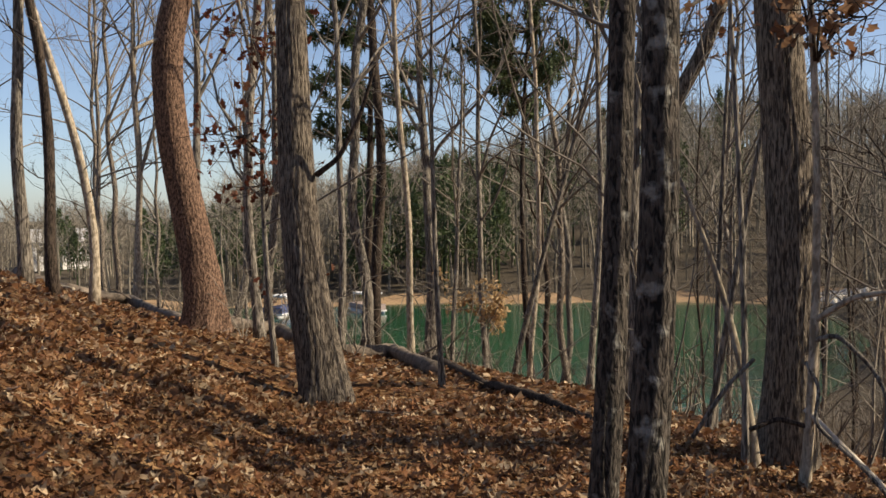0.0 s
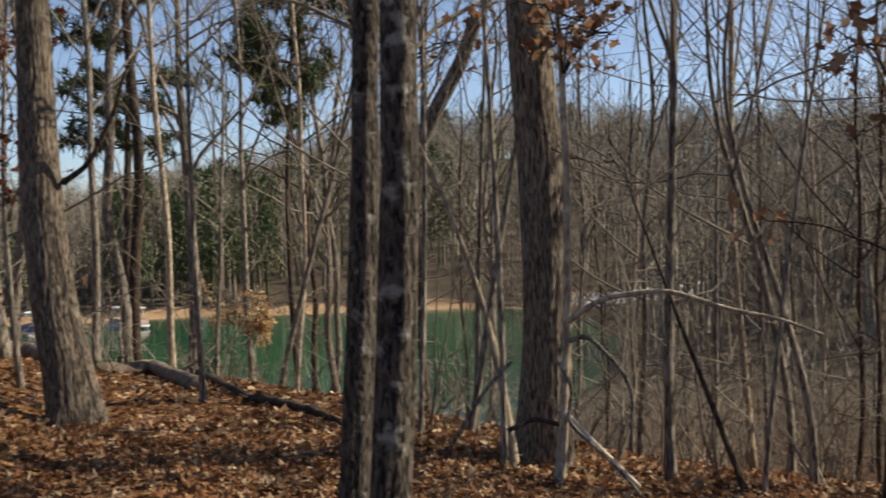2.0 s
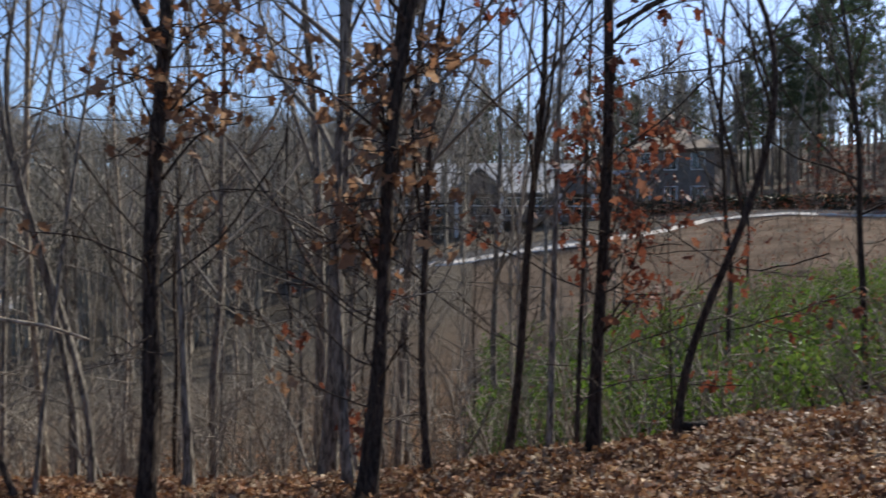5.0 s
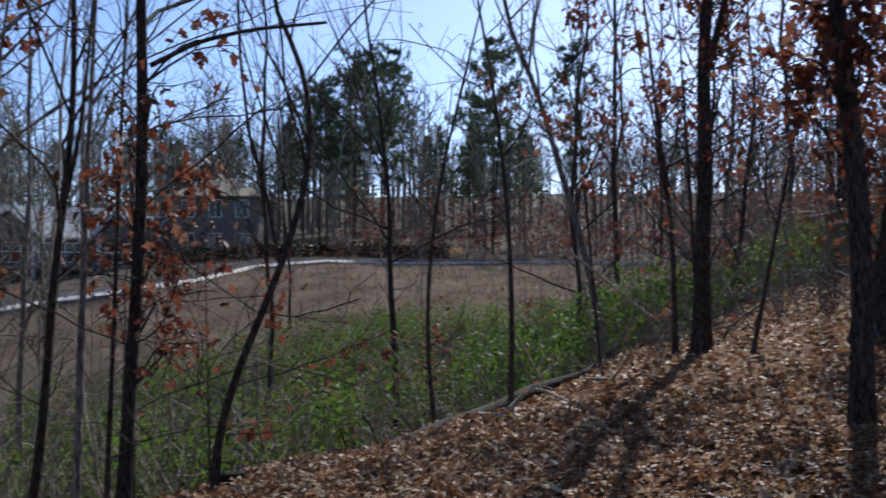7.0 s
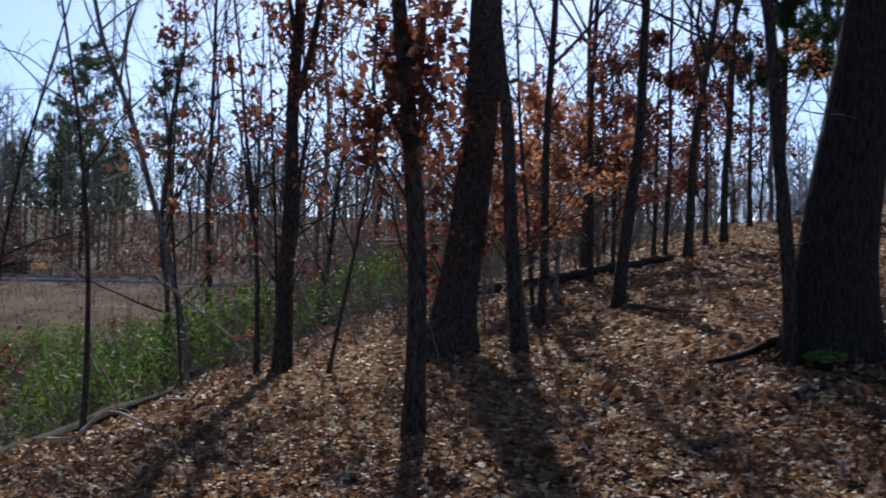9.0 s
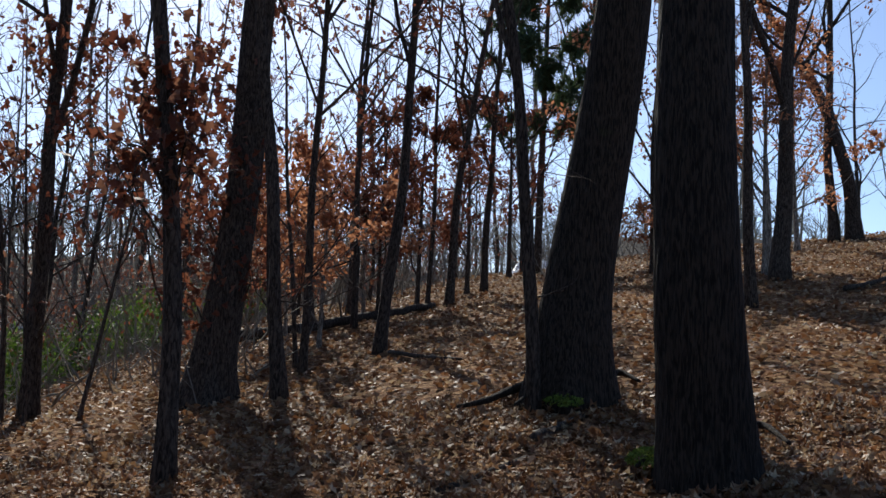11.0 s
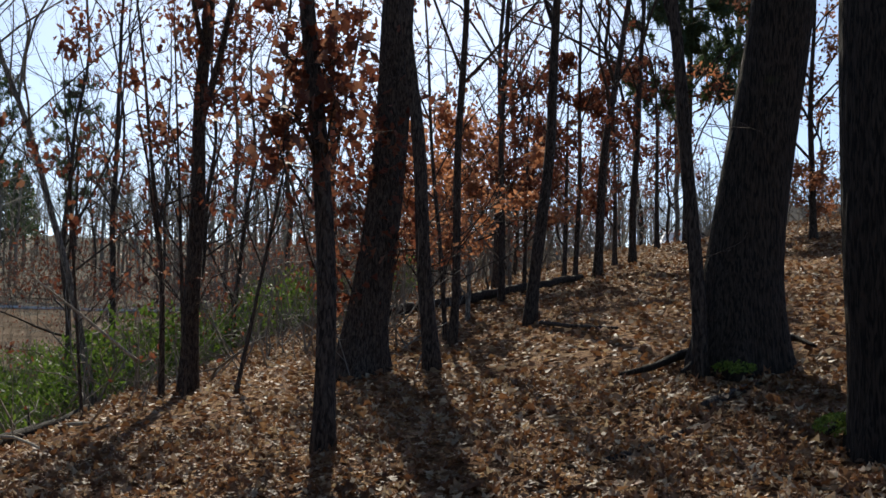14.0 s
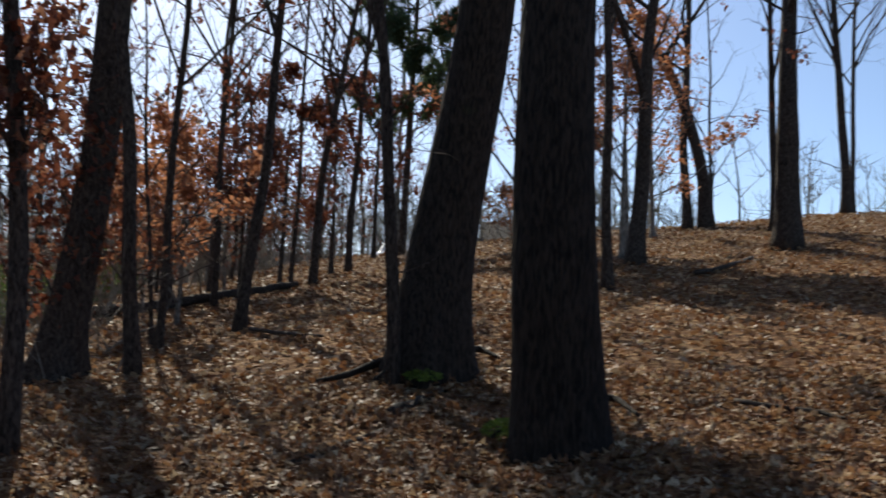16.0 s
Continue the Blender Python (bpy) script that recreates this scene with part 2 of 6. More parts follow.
profile(-24, 0, -.4, -1.5, -3.8, -5.9, -6.9, -6.5, -5.6, -1, 15, 9, 0)
profile(-16, 0, -.2, -1.1, -3.4, -6.5, -8.6, -8.6, -7.2, -1, 17, 10, 0)
profile(-8, 0, -.1, -.6, -2.6, -6, -8.8, -8.6, -7.2, -3, 13.5, 10, 0)
profile(-1, 0, -.05, -.35, -1.6, -5, -9, -8.6, -7.2, -5, 5, 4, 0)
profile(6, 0.02, -0.08, -0.2, -1.1, -5, -8.4, -8.6, -7.2, -6, -1.5, 0, 0)
profile(13, 0.22, 0.36, 0.22, -0.4, -3, -7, -8.6, -7.2, -6, -3, 0, 0)
profile(23, 0.6, 0.98, 1.05, 0.65, -0.4, -3.5, -7.4, -7, -6, -3, 0, 0)
profile(45, 1.2, 1.9, 2.3, 2.5, 2, 0.5, -3.5, -5, -5, -3, 0, 0)
profile(90, 1.5, 2.5, 3.6, 4.8, 5.6, 5.5, 4, 3, 1, 0, 0, 0)
profile(140, 0.9, 1.7, 2.6, 3.6, 4.5, 5, 5, 5, 5, 5, 3, 0)
profile(180, *HEIGHTS[0][1:])
TABLE = np.array(HEIGHTS)


def ground_z(x, y):
    """The height of the ground at points of the plan."""
    x, y = np.asarray(x, float), np.asarray(y, float)
    r, a = np.hypot(x, y), np.degrees(np.arctan2(-x, y))
    ends = np.array(BEARINGS, float)
    i = np.clip(np.searchsorted(ends, a) - 1, 0, len(ends) - 2)
    u = (a - ends[i]) / (ends[i + 1] - ends[i])
    u = u * u * (3 - 2 * u) * 0.5 + u * 0.5
    radii = np.array(RADII, float)
    j = np.clip(np.searchsorted(radii, r) - 1, 0, len(radii) - 2)
    s = np.clip((r - radii[j]) / (radii[j + 1] - radii[j]), 0, 1)
    n = len(radii) - 1

    def along(k):
        before, here, then, after = (TABLE[k, np.clip(j + d, 0, n)] for d in (-1, 0, 1, 2))
        d1 = (then - here) / (radii[j + 1] - radii[j])
        d0 = np.where(j > 0, (here - before) / np.maximum(radii[j] - radii[np.clip(j - 1, 0, n)], 1e-6), d1)
        d2 = np.where(j < n - 1, (after - then) / np.maximum(radii[np.clip(j + 2, 0, n)] - radii[j + 1], 1e-6), d1)
        w = radii[j + 1] - radii[j]
        m0, m1 = (d0 + d1) / 2 * w, (d1 + d2) / 2 * w
        return here * (2 * s**3 - 3 * s**2 + 1) + m0 * (s**3 - 2 * s**2 + s) + then * (3 * s**2 - 2 * s**3) + m1 * (s**3 - s**2)

    z = along(i) * (1 - u) + along(i + 1) * u
    rough = np.sin(x * 1.7 + 1.3 * np.sin(y * 0.9)) * np.sin(y * 1.9 + 0.7) * 0.03
    broad = np.sin(x * 0.31 + 2) * np.sin(y * 0.27 + 1) * 0.12
    return z + rough * np.clip(r / 4, 0, 1) + broad * np.clip((r - 15) / 30, 0, 1)


# terrain end


# ---- mesh helpers ----
class Soup:
    """Vertices and faces gathered for one mesh."""

    def __init__(self):
        self.v, self.f, self.n = [], [], 0

    def add(self, verts, faces):
        self.v.append(np.asarray(verts, float))
        self.f.extend([tuple(int(i) + self.n for i in q) for q in faces])
        self.n += len(verts)

    def mesh(self, name, mat, smooth=True):
        me = bpy.data.meshes.new(name)
        if self.n:
            me.from_pydata(np.concatenate(self.v).tolist(), [], self.f)
        me.materials.append(mat)
        if smooth:
            me.polygons.foreach_set("use_smooth", [True] * len(me.polygons))
        me.update()
        return me


def part(name, soup, mat, parent=None, label="", smooth=True):
    ob = new(name, soup.mesh(name, mat, smooth))
    if parent:
        ob.parent = parent
    return tagged(ob, label)


RINGS = {}


def tube(soup, path, radii, sides=6, cap=True):
    """A tapering round tube along a path."""
    path, radii = np.asarray(path, float), np.asarray(radii, float)
    d = np.gradient(path, axis=0)
    d /= np.linalg.norm(d, axis=1)[:, None] + 1e-9
    ref = np.array([0.0, 0.0, 1.0]) if abs(d[0][2]) < 0.8 else np.array([1.0, 0.0, 0.0])
    a = np.cross(d, ref)
    a /= np.linalg.norm(a, axis=1)[:, None] + 1e-9
    b = np.cross(d, a)
    ang = np.linspace(0, 2 * np.pi, sides, endpoint=False)
    ring = np.cos(ang)[None, :, None] * a[:, None] + np.sin(ang)[None, :, None] * b[:, None]
    v = (path[:, None] + ring * radii[:, None, None] if radii.ndim == 1 else path[:, None] + ring * radii[:, :, None]).reshape(-1, 3)
    key = (len(path), sides, cap)
    if key not in RINGS:
        f = [(k * sides + i, k * sides + (i + 1) % sides, (k + 1) * sides + (i + 1) % sides, (k + 1) * sides + i) for k in range(len(path) - 1) for i in range(sides)]
        if cap:
            f += [tuple(range((len(path) - 1) * sides, len(path) * sides)), tuple(range(sides - 1, -1, -1))]
        RINGS[key] = f
    soup.add(v, RINGS[key])


def box(soup, lo, hi, m=None):
    x0, y0, z0 = lo
    x1, y1, z1 = hi
    v = np.array([(x0, y0, z0), (x1, y0, z0), (x1, y1, z0), (x0, y1, z0), (x0, y0, z1), (x1, y0, z1), (x1, y1, z1), (x0, y1, z1)], float)
    if m is not None:
        v = np.array([m @ Vector(p) for p in v])
    soup.add(v, [(0, 3, 2, 1), (4, 5, 6, 7), (0, 1, 5, 4), (1, 2, 6, 5), (2, 3, 7, 6), (3, 0, 4, 7)])


def strand(rng, start, way, length, bend, steps):
    """A wandering line that starts along way."""
    p, w, out = np.array(start, float), np.array(way, float), [np.array(start, float)]
    w /= np.linalg.norm(w)
    for _ in range(steps):
        w = w + rng.normal(0, bend, 3)
        w /= np.linalg.norm(w)
        p = p + w * length / steps
        out.append(p)
    return np.array(out), w


LEAF_SHAPE = np.array([(0, 0, 0), (0.22, 0.25, 0.05), (0.16, 0.42, 0.03), (0.34, 0.62, 0.1), (0.14, 0.75, 0.04), (0, 1, 0.0), (-0.14, 0.75, 0.05), (-0.34, 0.62, 0.1), (-0.16, 0.42, 0.03), (-0.22, 0.25, 0.05)])
LEAF_FACES = [(0, 1, 2, 8, 9), (2, 3, 4, 5, 6, 7, 8)]
OVAL_SHAPE = np.array([(0, 0, 0), (0.24, 0.35, 0.06), (0.2, 0.7, 0.05), (0, 1, 0), (-0.2, 0.7, 0.05), (-0.24, 0.35, 0.06)])
OVAL_FACES = [(0, 1, 2, 3), (0, 3, 4, 5)]
SLIM_SHAPE = np.array([(0, 0, 0), (0.24, 0.45, 0.06), (0, 1, 0), (-0.24, 0.45, 0.06)])
SLIM_FACES = [(0, 1, 2, 3)]
BLADE_SHAPE = np.array([(-0.03, 0, 0), (0.03, 0, 0), (0, 1, 0.02)])
BLADE_FACES = [(0, 1, 2)]


def turns(rng, n, flat=0.0):
    """n random turns; flat near 1 keeps the pieces lying down."""
    yaw = rng.uniform(0, 2 * np.pi, n)
    pitch = rng.normal(0, 1.3 * (1 - flat) + 0.02, n)
    roll = rng.normal(0, 1.3 * (1 - flat) + 0.02, n)
    cy, sy, cp, sp, cr, sr = np.cos(yaw), np.sin(yaw), np.cos(pitch), np.sin(pitch), np.cos(roll), np.sin(roll)
    m = np.empty((n, 3, 3))
    m[:, 0] = np.stack([cy * cr - sy * sp * sr, -sy * cp, cy * sr + sy * sp * cr], 1)
    m[:, 1] = np.stack([sy * cr + cy * sp * sr, cy * cp, sy * sr - cy * sp * cr], 1)
    m[:, 2] = np.stack([-cp * sr, sp, cp * cr], 1)
    return m


def scatter(soup, shape, faces, places, sizes, rot, curl=None):
    """Copies of a small flat shape, in one go."""
    places = np.asarray(places, float)
    n, k = len(places), len(shape)
    s = np.repeat(shape[None], n, 0)
    if curl is not None:
        s[:, :, 2] *= curl[:, None]
    v = np.einsum("nij,nkj->nki", rot, s) * np.asarray(sizes)[:, None, None] + places[:, None]
    base = (np.arange(n) * k)[:, None]
    soup.v.append(v.reshape(-1, 3))
    for f in faces:
        soup.f.extend(map(tuple, (base + np.array(f)[None] + soup.n).tolist()))
    soup.n += n * k


# ---- trees ----
DROOP = np.array([(1, 0, 0), (0, 0.35, 0.94), (0, -0.94, 0.35)])


def trunk_path(x, y, height, lean, steps):
    """The line of a trunk: lean = (a, b, c, reach): it strays a*h + b*h^2 + c*h^3 to the right, as seen from the middle of the place, up to the reach."""
    a, b, c, reach = lean
    h = np.linspace(-0.15, height, steps)
    e = np.clip(h, 0, reach)
    off = a * e + b * e**2 + c * e**3 + np.where(h > reach, (h - reach) * np.clip(a + 2 * b * reach + 3 * c * reach**2, -0.25, 0.25), 0)
    r = math.hypot(x, y)
    right = np.array([y / r, -x / r])
    z0 = float(ground_z(x, y))
    return np.stack([x + right[0] * off, y + right[1] * off, z0 + h], 1), h


def tree(name, x, y, radius, lean=(0, 0, 0, 10), height=16.0, bare=0.4, limbs=10, mat=None, seed=1, label="", leaves=None, leaf_mat=None, flare=0.5, taper=0.8, fine=False, leaf_size=0.12, burl=None, spread=1.0, twigs=True, group="", crook=0.0):
    """A leafless hardwood: trunk, limbs with twigs, and clinging leaves where it has some. Empty at its foot."""
    rng = np.random.default_rng(seed)
    steps, sides = (160, 84) if fine else (30, 12)
    if radius < 0.05 and height > 6 and not crook:
        # thin stems are young: lower, with fewer limbs
        height, limbs = max(6.0, radius * 170), limbs - 5
    path, h = trunk_path(x, y, height, lean, steps)
    foot = Vector(path[0])
    root = new(name)
    root.location = foot
    local = path - path[0]
    wob = rng.normal(0, 1, (3, 2))
    slender = not fine and height > 6
    if slender:
        bare, limbs, crook = bare * 0.72, limbs + 3, max(crook, 0.035)
    for k in range(2):
        local[:, k] += radius * 0.35 * (np.sin(h * 1.1 + wob[0, k] * 3) - math.sin(wob[0, k] * 3)) * np.clip(h, 0, 1) * 0.6
        local[:, k] += crook * (np.sin(h * 0.75 + wob[2, k] * 4) - math.sin(wob[2, k] * 4)) + crook * 0.4 * (np.sin(h * 2.1 + wob[1, k] * 4) - math.sin(wob[1, k] * 4))
    rad = radius * np.clip(1 - taper * np.clip(h, 0, None) / height, 0.06, 1) * (1 + flare * np.exp(-np.clip(h, 0, None) / (radius * 2.2)))
    s = Soup()
    ang = np.linspace(0, 2 * np.pi, sides, endpoint=False)
    if fine:
        # plates of bark between wandering furrows
        cell = max(4, round(2 * np.pi * radius / 0.06))
        hh, aa = np.meshgrid(h, ang, indexing="ij")
        ph = np.floor(hh * 5 + 0.7 * np.sin(aa * 3)) * 2.4
        wave = np.abs(np.sin(aa * cell / 2 + 1.2 * np.sin(hh * 7.3 + aa * 2) + 0.8 * np.sin(hh * 2.9 + wob[1, 0])))
        cut = 0.88 + 0.12 * np.abs(np.sin(hh * 19 + ph + 3 * np.sin(aa * 5)))
        rr = rad[:, None] * (1 + 0.05 * np.sin(3 * aa + hh) * np.exp(-hh / 1.5)) + 0.019 * min(1, radius / 0.15) * (np.clip(wave, 0, 0.75) * cut - 0.5)
        roots = np.clip(np.cos(aa * 5 + wob[2, 0]), 0, 1) * radius * 0.7 * np.exp(-np.clip(hh, 0, None) / (radius * 1.1))
        rr = rr + roots * flare
    else:
        rr = rad[:, None] * (1 + 0.07 * np.sin(3 * ang[None] + h[:, None] * 1.7 + wob[1, 1]) + 0.05 * np.sin(7 * ang[None] - h[:, None] * 3.1))
    if burl:
        bh, ba, bs = burl
        rr = rr + bs * np.exp(-(((h[:, None] - bh) / 0.16) ** 2)) * np.clip(np.cos(ang[None] - ba), 0, 1) ** 2
    tube(s, local, rr, sides)
    part("trunk", s, mat, root)
    s, tips = Soup(), []
    starts = []
    for k in range(limbs):
        u = bare + (1 - bare) * (k + rng.uniform(0, 0.8)) / limbs * 0.97
        starts.append((u, rng.uniform(0, 2 * np.pi), None, None, rng.uniform(0.5, 1.6)))
    if slender:
        # a second leader, and thin side branches low on the stem
        u = rng.uniform(0.26, 0.5)
        starts.append((u, rng.uniform(0, 2 * np.pi), height * (1 - u) * 0.85, radius * (1 - taper * u) * 0.62, 2.6))
        starts += [(rng.uniform(0.07, max(0.1, bare)), rng.uniform(0, 2 * np.pi), rng.uniform(0.4, 1.5), 0.003 + radius * 0.08, rng.uniform(0.1, 1.0)) for _ in range(6)]
    for u, az, long, thick, up in starts:
        at = np.array([np.interp(u * height, h, local[:, k]) for k in range(3)])
        here = np.interp(u * height, h, rad)
        way = np.array([math.cos(az), math.sin(az), up])
        length = long or (height * (1 - u) * 0.55 + 0.6) * rng.uniform(0.55, 1.1) * spread
        r0 = thick or min(here * 0.5, 0.008 + 0.012 * length)
        line, w = strand(rng, at, way, length, 0.16, 7)
        line[:, 2] += np.linspace(0, 1, 8) ** 2 * length * 0.12
        tube(s, line, np.linspace(r0, 0.006, 8), 6, False)
        if not twigs:
            tips.append(line[3:])
            continue
        for _ in range(int(3 + length * 1.05)):
            q = rng.uniform(0.2, 1)
            p0 = np.array([np.interp(q * 7, range(8), line[:, c]) for c in range(3)])
            w2 = (line[7] - line[0]) / length + rng.normal(0, 0.65, 3) + (0, 0, 0.25)
            l2 = length * rng.uniform(0.2, 0.5) * (1.15 - q * 0.5)
            sub, w3 = strand(rng, p0, w2, l2, 0.24, 3)
            tube(s, sub, np.linspace(max(0.005, r0 * 0.38 * (1.1 - q)), 0.0035, 4), 3, False)
            tips.append(sub[1:])
            for _ in range(2):
                q2 = rng.integers(1, 4)
                tw, _ = strand(rng, sub[q2], (sub[-1] - sub[0]) / l2 + rng.normal(0, 0.8, 3), l2 * rng.uniform(0.25, 0.55), 0.25, 2)
                tube(s, tw, (0.0042, 0.0035, 0.0025), 3, False)
                tips.append(tw[1:])
    if s.n:
        part("crown", s, TWIG if mat not in (BARK_DARK, BARK_LICHEN) else BARK_DARK, root)
    if leaves and tips:
        spots = np.concatenate(tips)
        count, low, high = leaves
        pick = spots[(spots[:, 2] > low) & (spots[:, 2] < high)]
        if len(pick):
            s = Soup()
            if leaf_mat in (LEAF_ORANGE, LEAF_TAN):
                shape, faces, rot = OVAL_SHAPE, OVAL_FACES, turns(rng, count, 0.45)
                some = pick[rng.integers(0, len(pick), count)] + rng.normal(0, 0.07, (count, 3))
            else:
                # oak leaves hang in bunches at the twigs' ends
                shape, faces, rot = LEAF_SHAPE, LEAF_FACES, turns(rng, count, 0.55) @ DROOP
                bunch = pick[rng.integers(0, len(pick), count // 9 + 1)]
                some = bunch[rng.integers(0, len(bunch), count)] + rng.normal(0, 0.1, (count, 3)) * (1, 1, 0.8)
            scatter(s, shape, faces, some, rng.uniform(0.6, 1.2, count) * leaf_size, rot, rng.uniform(-3, 4, count))
            part("foliage", s, leaf_mat or LEAF_BROWN, root, smooth=False)
    return tagged(root, label or "bare grey-barked hardwood tree on the leafy slope", "tree", group)


def pine(name, x, y, radius, lean=(0, 0, 0, 10), height=18.0, bare=0.55, whorls=9, seed=1, label="", span=2.4, needles=13000, needle=0.22):
    """A tall thin pine: bare trunk, whorled limbs and tufts of needles towards the top."""
    rng = np.random.default_rng(seed)
    path, h = trunk_path(x, y, height, lean, 26)
    root = new(name)
    root.location = path[0]
    local = path - path[0]
    rad = radius * np.clip(1 - 0.85 * np.clip(h, 0, None) / height, 0.06, 1)
    s = Soup()
    tube(s, local, rad, 10)
    part("trunk", s, BARK_DARK, root)
    s, tips = Soup(), []
    for k in range(whorls):
        u = bare + (1 - bare) * (k + 0.5) / whorls
        at = np.array([np.interp(u * height, h, local[:, c]) for c in range(3)])
        for _ in range(4):
            az = rng.uniform(0, 2 * np.pi)
            length = span * (0.35 + 0.75 * math.sin(math.pi * (0.15 + 0.8 * (u - bare) / (1 - bare)))) * rng.uniform(0.4, 1.1)
            line, _ = strand(rng, at, (math.cos(az), math.sin(az), rng.uniform(0, 0.5)), length, 0.14, 5)
            tube(s, line, np.linspace(0.03, 0.006, 6), 4, False)
            for q in range(5):
                k2 = rng.integers(2, 6)
                sub, _ = strand(rng, line[k2], rng.normal(0, 0.6, 3) + (line[-1] - line[0]) / length + (0, 0, 0.3), 0.25 * length + 0.15, 0.2, 2)
                tube(s, sub, (0.008, 0.006, 0.004), 3, False)
                tips.append(sub)
    part("crown", s, BARK_DARK, root)
    spots = np.concatenate(tips)
    some = spots[rng.integers(0, len(spots), needles)] + rng.normal(0, 0.05, (needles, 3))
    s = Soup()
    scatter(s, BLADE_SHAPE * (3.2, 1, 1), BLADE_FACES, some, rng.uniform(0.6, 1.2, needles) * needle, turns(rng, needles, 0.1))
    part("foliage", s, NEEDLES, root, smooth=False)
    return tagged(root, label or "tall thin pine with dark green needle tufts", "pine tree")


# ---- ground ----
def build_ground():
    az = np.radians(np.linspace(-180, 180, 361))[:-1]
    rr = np.concatenate([np.linspace(0.25, 12, 60), np.geomspace(12.3, 3200, 120)])
    a, r = np.meshgrid(az, rr)
    x, y = -np.sin(a) * r, np.cos(a) * r
    z = ground_z(x, y)
    v = np.stack([x, y, z], -1).reshape(-1, 3)
    n = len(az)
    f = [(k * n + i, (k + 1) * n + i, (k + 1) * n + (i + 1) % n, k * n + (i + 1) % n) for k in range(len(rr) - 1) for i in range(n)]
    s = Soup()
    s.add(np.concatenate([v, [(0, 0, float(ground_z(0.001, 0)))]]), f + [(len(v), i, (i + 1) % n) for i in range(n)])
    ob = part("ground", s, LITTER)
    return tagged(ob, "woodland hillside covered in brown leaf litter", "ground", kind="structure")


build_ground()


def build_water():
    s = Soup()
    s.add([(-150, 30, -7.5), (90, 30, -7.5), (90, 260, -7.5), (-150, 260, -7.5)], [(0, 1, 2, 3)])
    m = material("green_lake_water", (0.012, 0.062, 0.03), (0.02, 0.085, 0.042), 0.05, 0.1, 0.2, fine=30, specular=0.3, distance=0.05)
    return tagged(part("water", s, m), "still green lake water below the slope", "lake", kind="structure")


build_water()


def build_litter():
    """Fallen leaves, thick on the slope round the camera and thinner farther out."""
    rng = np.random.default_rng(5)
    s = Soup()
    for n, r0, r1, first, last, shape, faces in ((72000, 1.5, 10.5, -142, 30, LEAF_SHAPE * (1.15, 1, 2), LEAF_FACES), (120000, 8.5, 34.0, -142, 30, OVAL_SHAPE * (1.7, 1, 2.5), OVAL_FACES), (1200, 0.0, 1.6, -150, 32, OVAL_SHAPE * (1.6, 1, 2.5), OVAL_FACES), (9000, 0.0, 8.0, 30, 218, OVAL_SHAPE * (1.6, 1, 2.5), OVAL_FACES)):
        r = r0 + (r1 - r0) * rng.uniform(0, 1, n) ** 0.8
        a = np.radians(rng.uniform(first, last, n))
        x, y = -np.sin(a) * r, np.cos(a) * r
        z = ground_z(x, y) + rng.uniform(0.003, 0.035, n)
        scatter(s, shape, faces, np.stack([x, y, z], 1), rng.uniform(0.045, 0.105, n), turns(rng, n, 0.77), rng.uniform(-2.5, 4, n))
    return tagged(part("fallen_leaves", s, LEAF_FALLEN, smooth=False), "dry brown oak leaves lying thick on the ground", "leaves", kind="stuff")


build_litter()


# ---- trees that stand apart ----
tree("tree", -5.54, 14.74, 0.092, (0.011, 0.0000, 0.00000, 3.8), 11.0, .55, 12, BARK_GREY, 1, "slender bare tree with grey bark on the slope")
tree("tree", -4.81, 13.83, 0.077, (-0.141, 0.0931, -0.01832, 3.6), 11.0, .6, 12, BARK_DARK, 2, "dark-barked leafless tree rising from leaf litter")
tree("young_tree", -4.62, 14.73, 0.069, (0.147, -0.1520, 0.01729, 4.1), 11.0, .55, 12, BARK_PALE, 3, "thin pale-barked young tree, leafless")
tree("young_tree", -6.47, 22.90, 0.089, (0.015, 0.0000, 0.00000, 6.2), 11.0, .5, 12, BARK_PALE, 4, "thin pale-barked young tree, leafless")
tree("tree", -8.40, 26.06, 0.073, (0.017, 0.0000, 0.00000, 5.9), 11.0, .4, 12, BARK_GREY, 5, "slender bare tree with grey bark on the slope")
red = tree("pine_tree", -3.35, 15.74, 0.263, (0.125, -0.1693, 0.02699, 4.7), 16.0, .7, 15, BARK_RED, 6, "stout reddish-barked tree with a kinked top", fine=True, taper=0.75, flare=.35)
tree("tree", -4.85, 21.47, 0.105, (0.017, 0.0000, 0.00000, 6.0), 11.0, .5, 12, BARK_GREY, 7, "slender bare tree with grey bark on the slope")
tree("tree", -2.65, 16.42, 0.079, (-0.072, 0.0158, 0.00000, 5.0), 11.0, .35, 12, BARK_GREY, 8, "slender grey-barked tree with a few dry brown leaves", leaves=(83, 0.5, 30), leaf_mat=LEAF_BROWN)
sap1 = tree("tree", -1.77, 12.49, 0.036, (-0.103, 0.0173, 0.00000, 4.2), 11.0, .3, 12, BARK_GREY, 9, "slender grey-barked tree with a few dry brown leaves", leaves=(43, 0.5, 30), leaf_mat=LEAF_BROWN)
oak1 = tree("oak_tree", -0.97, 10.54, 0.214, (-0.103, 0.0061, 0.00000, 3.9), 16.0, .75, 5, BARK_OAK, 10, "thick oak trunk with deeply furrowed grey bark", fine=True, taper=1.45, flare=.25)
tree("tree", -1.33, 15.69, 0.058, (-0.016, 0.0000, 0.00000, 5.0), 11.0, .45, 12, BARK_GREY, 11, "slender bare tree with grey bark on the slope")
tree("young_tree", -0.31, 15.96, 0.055, (-0.029, -0.0001, 0.00000, 5.4), 11.0, .5, 12, BARK_PALE, 12, "thin pale-barked young tree, leafless")
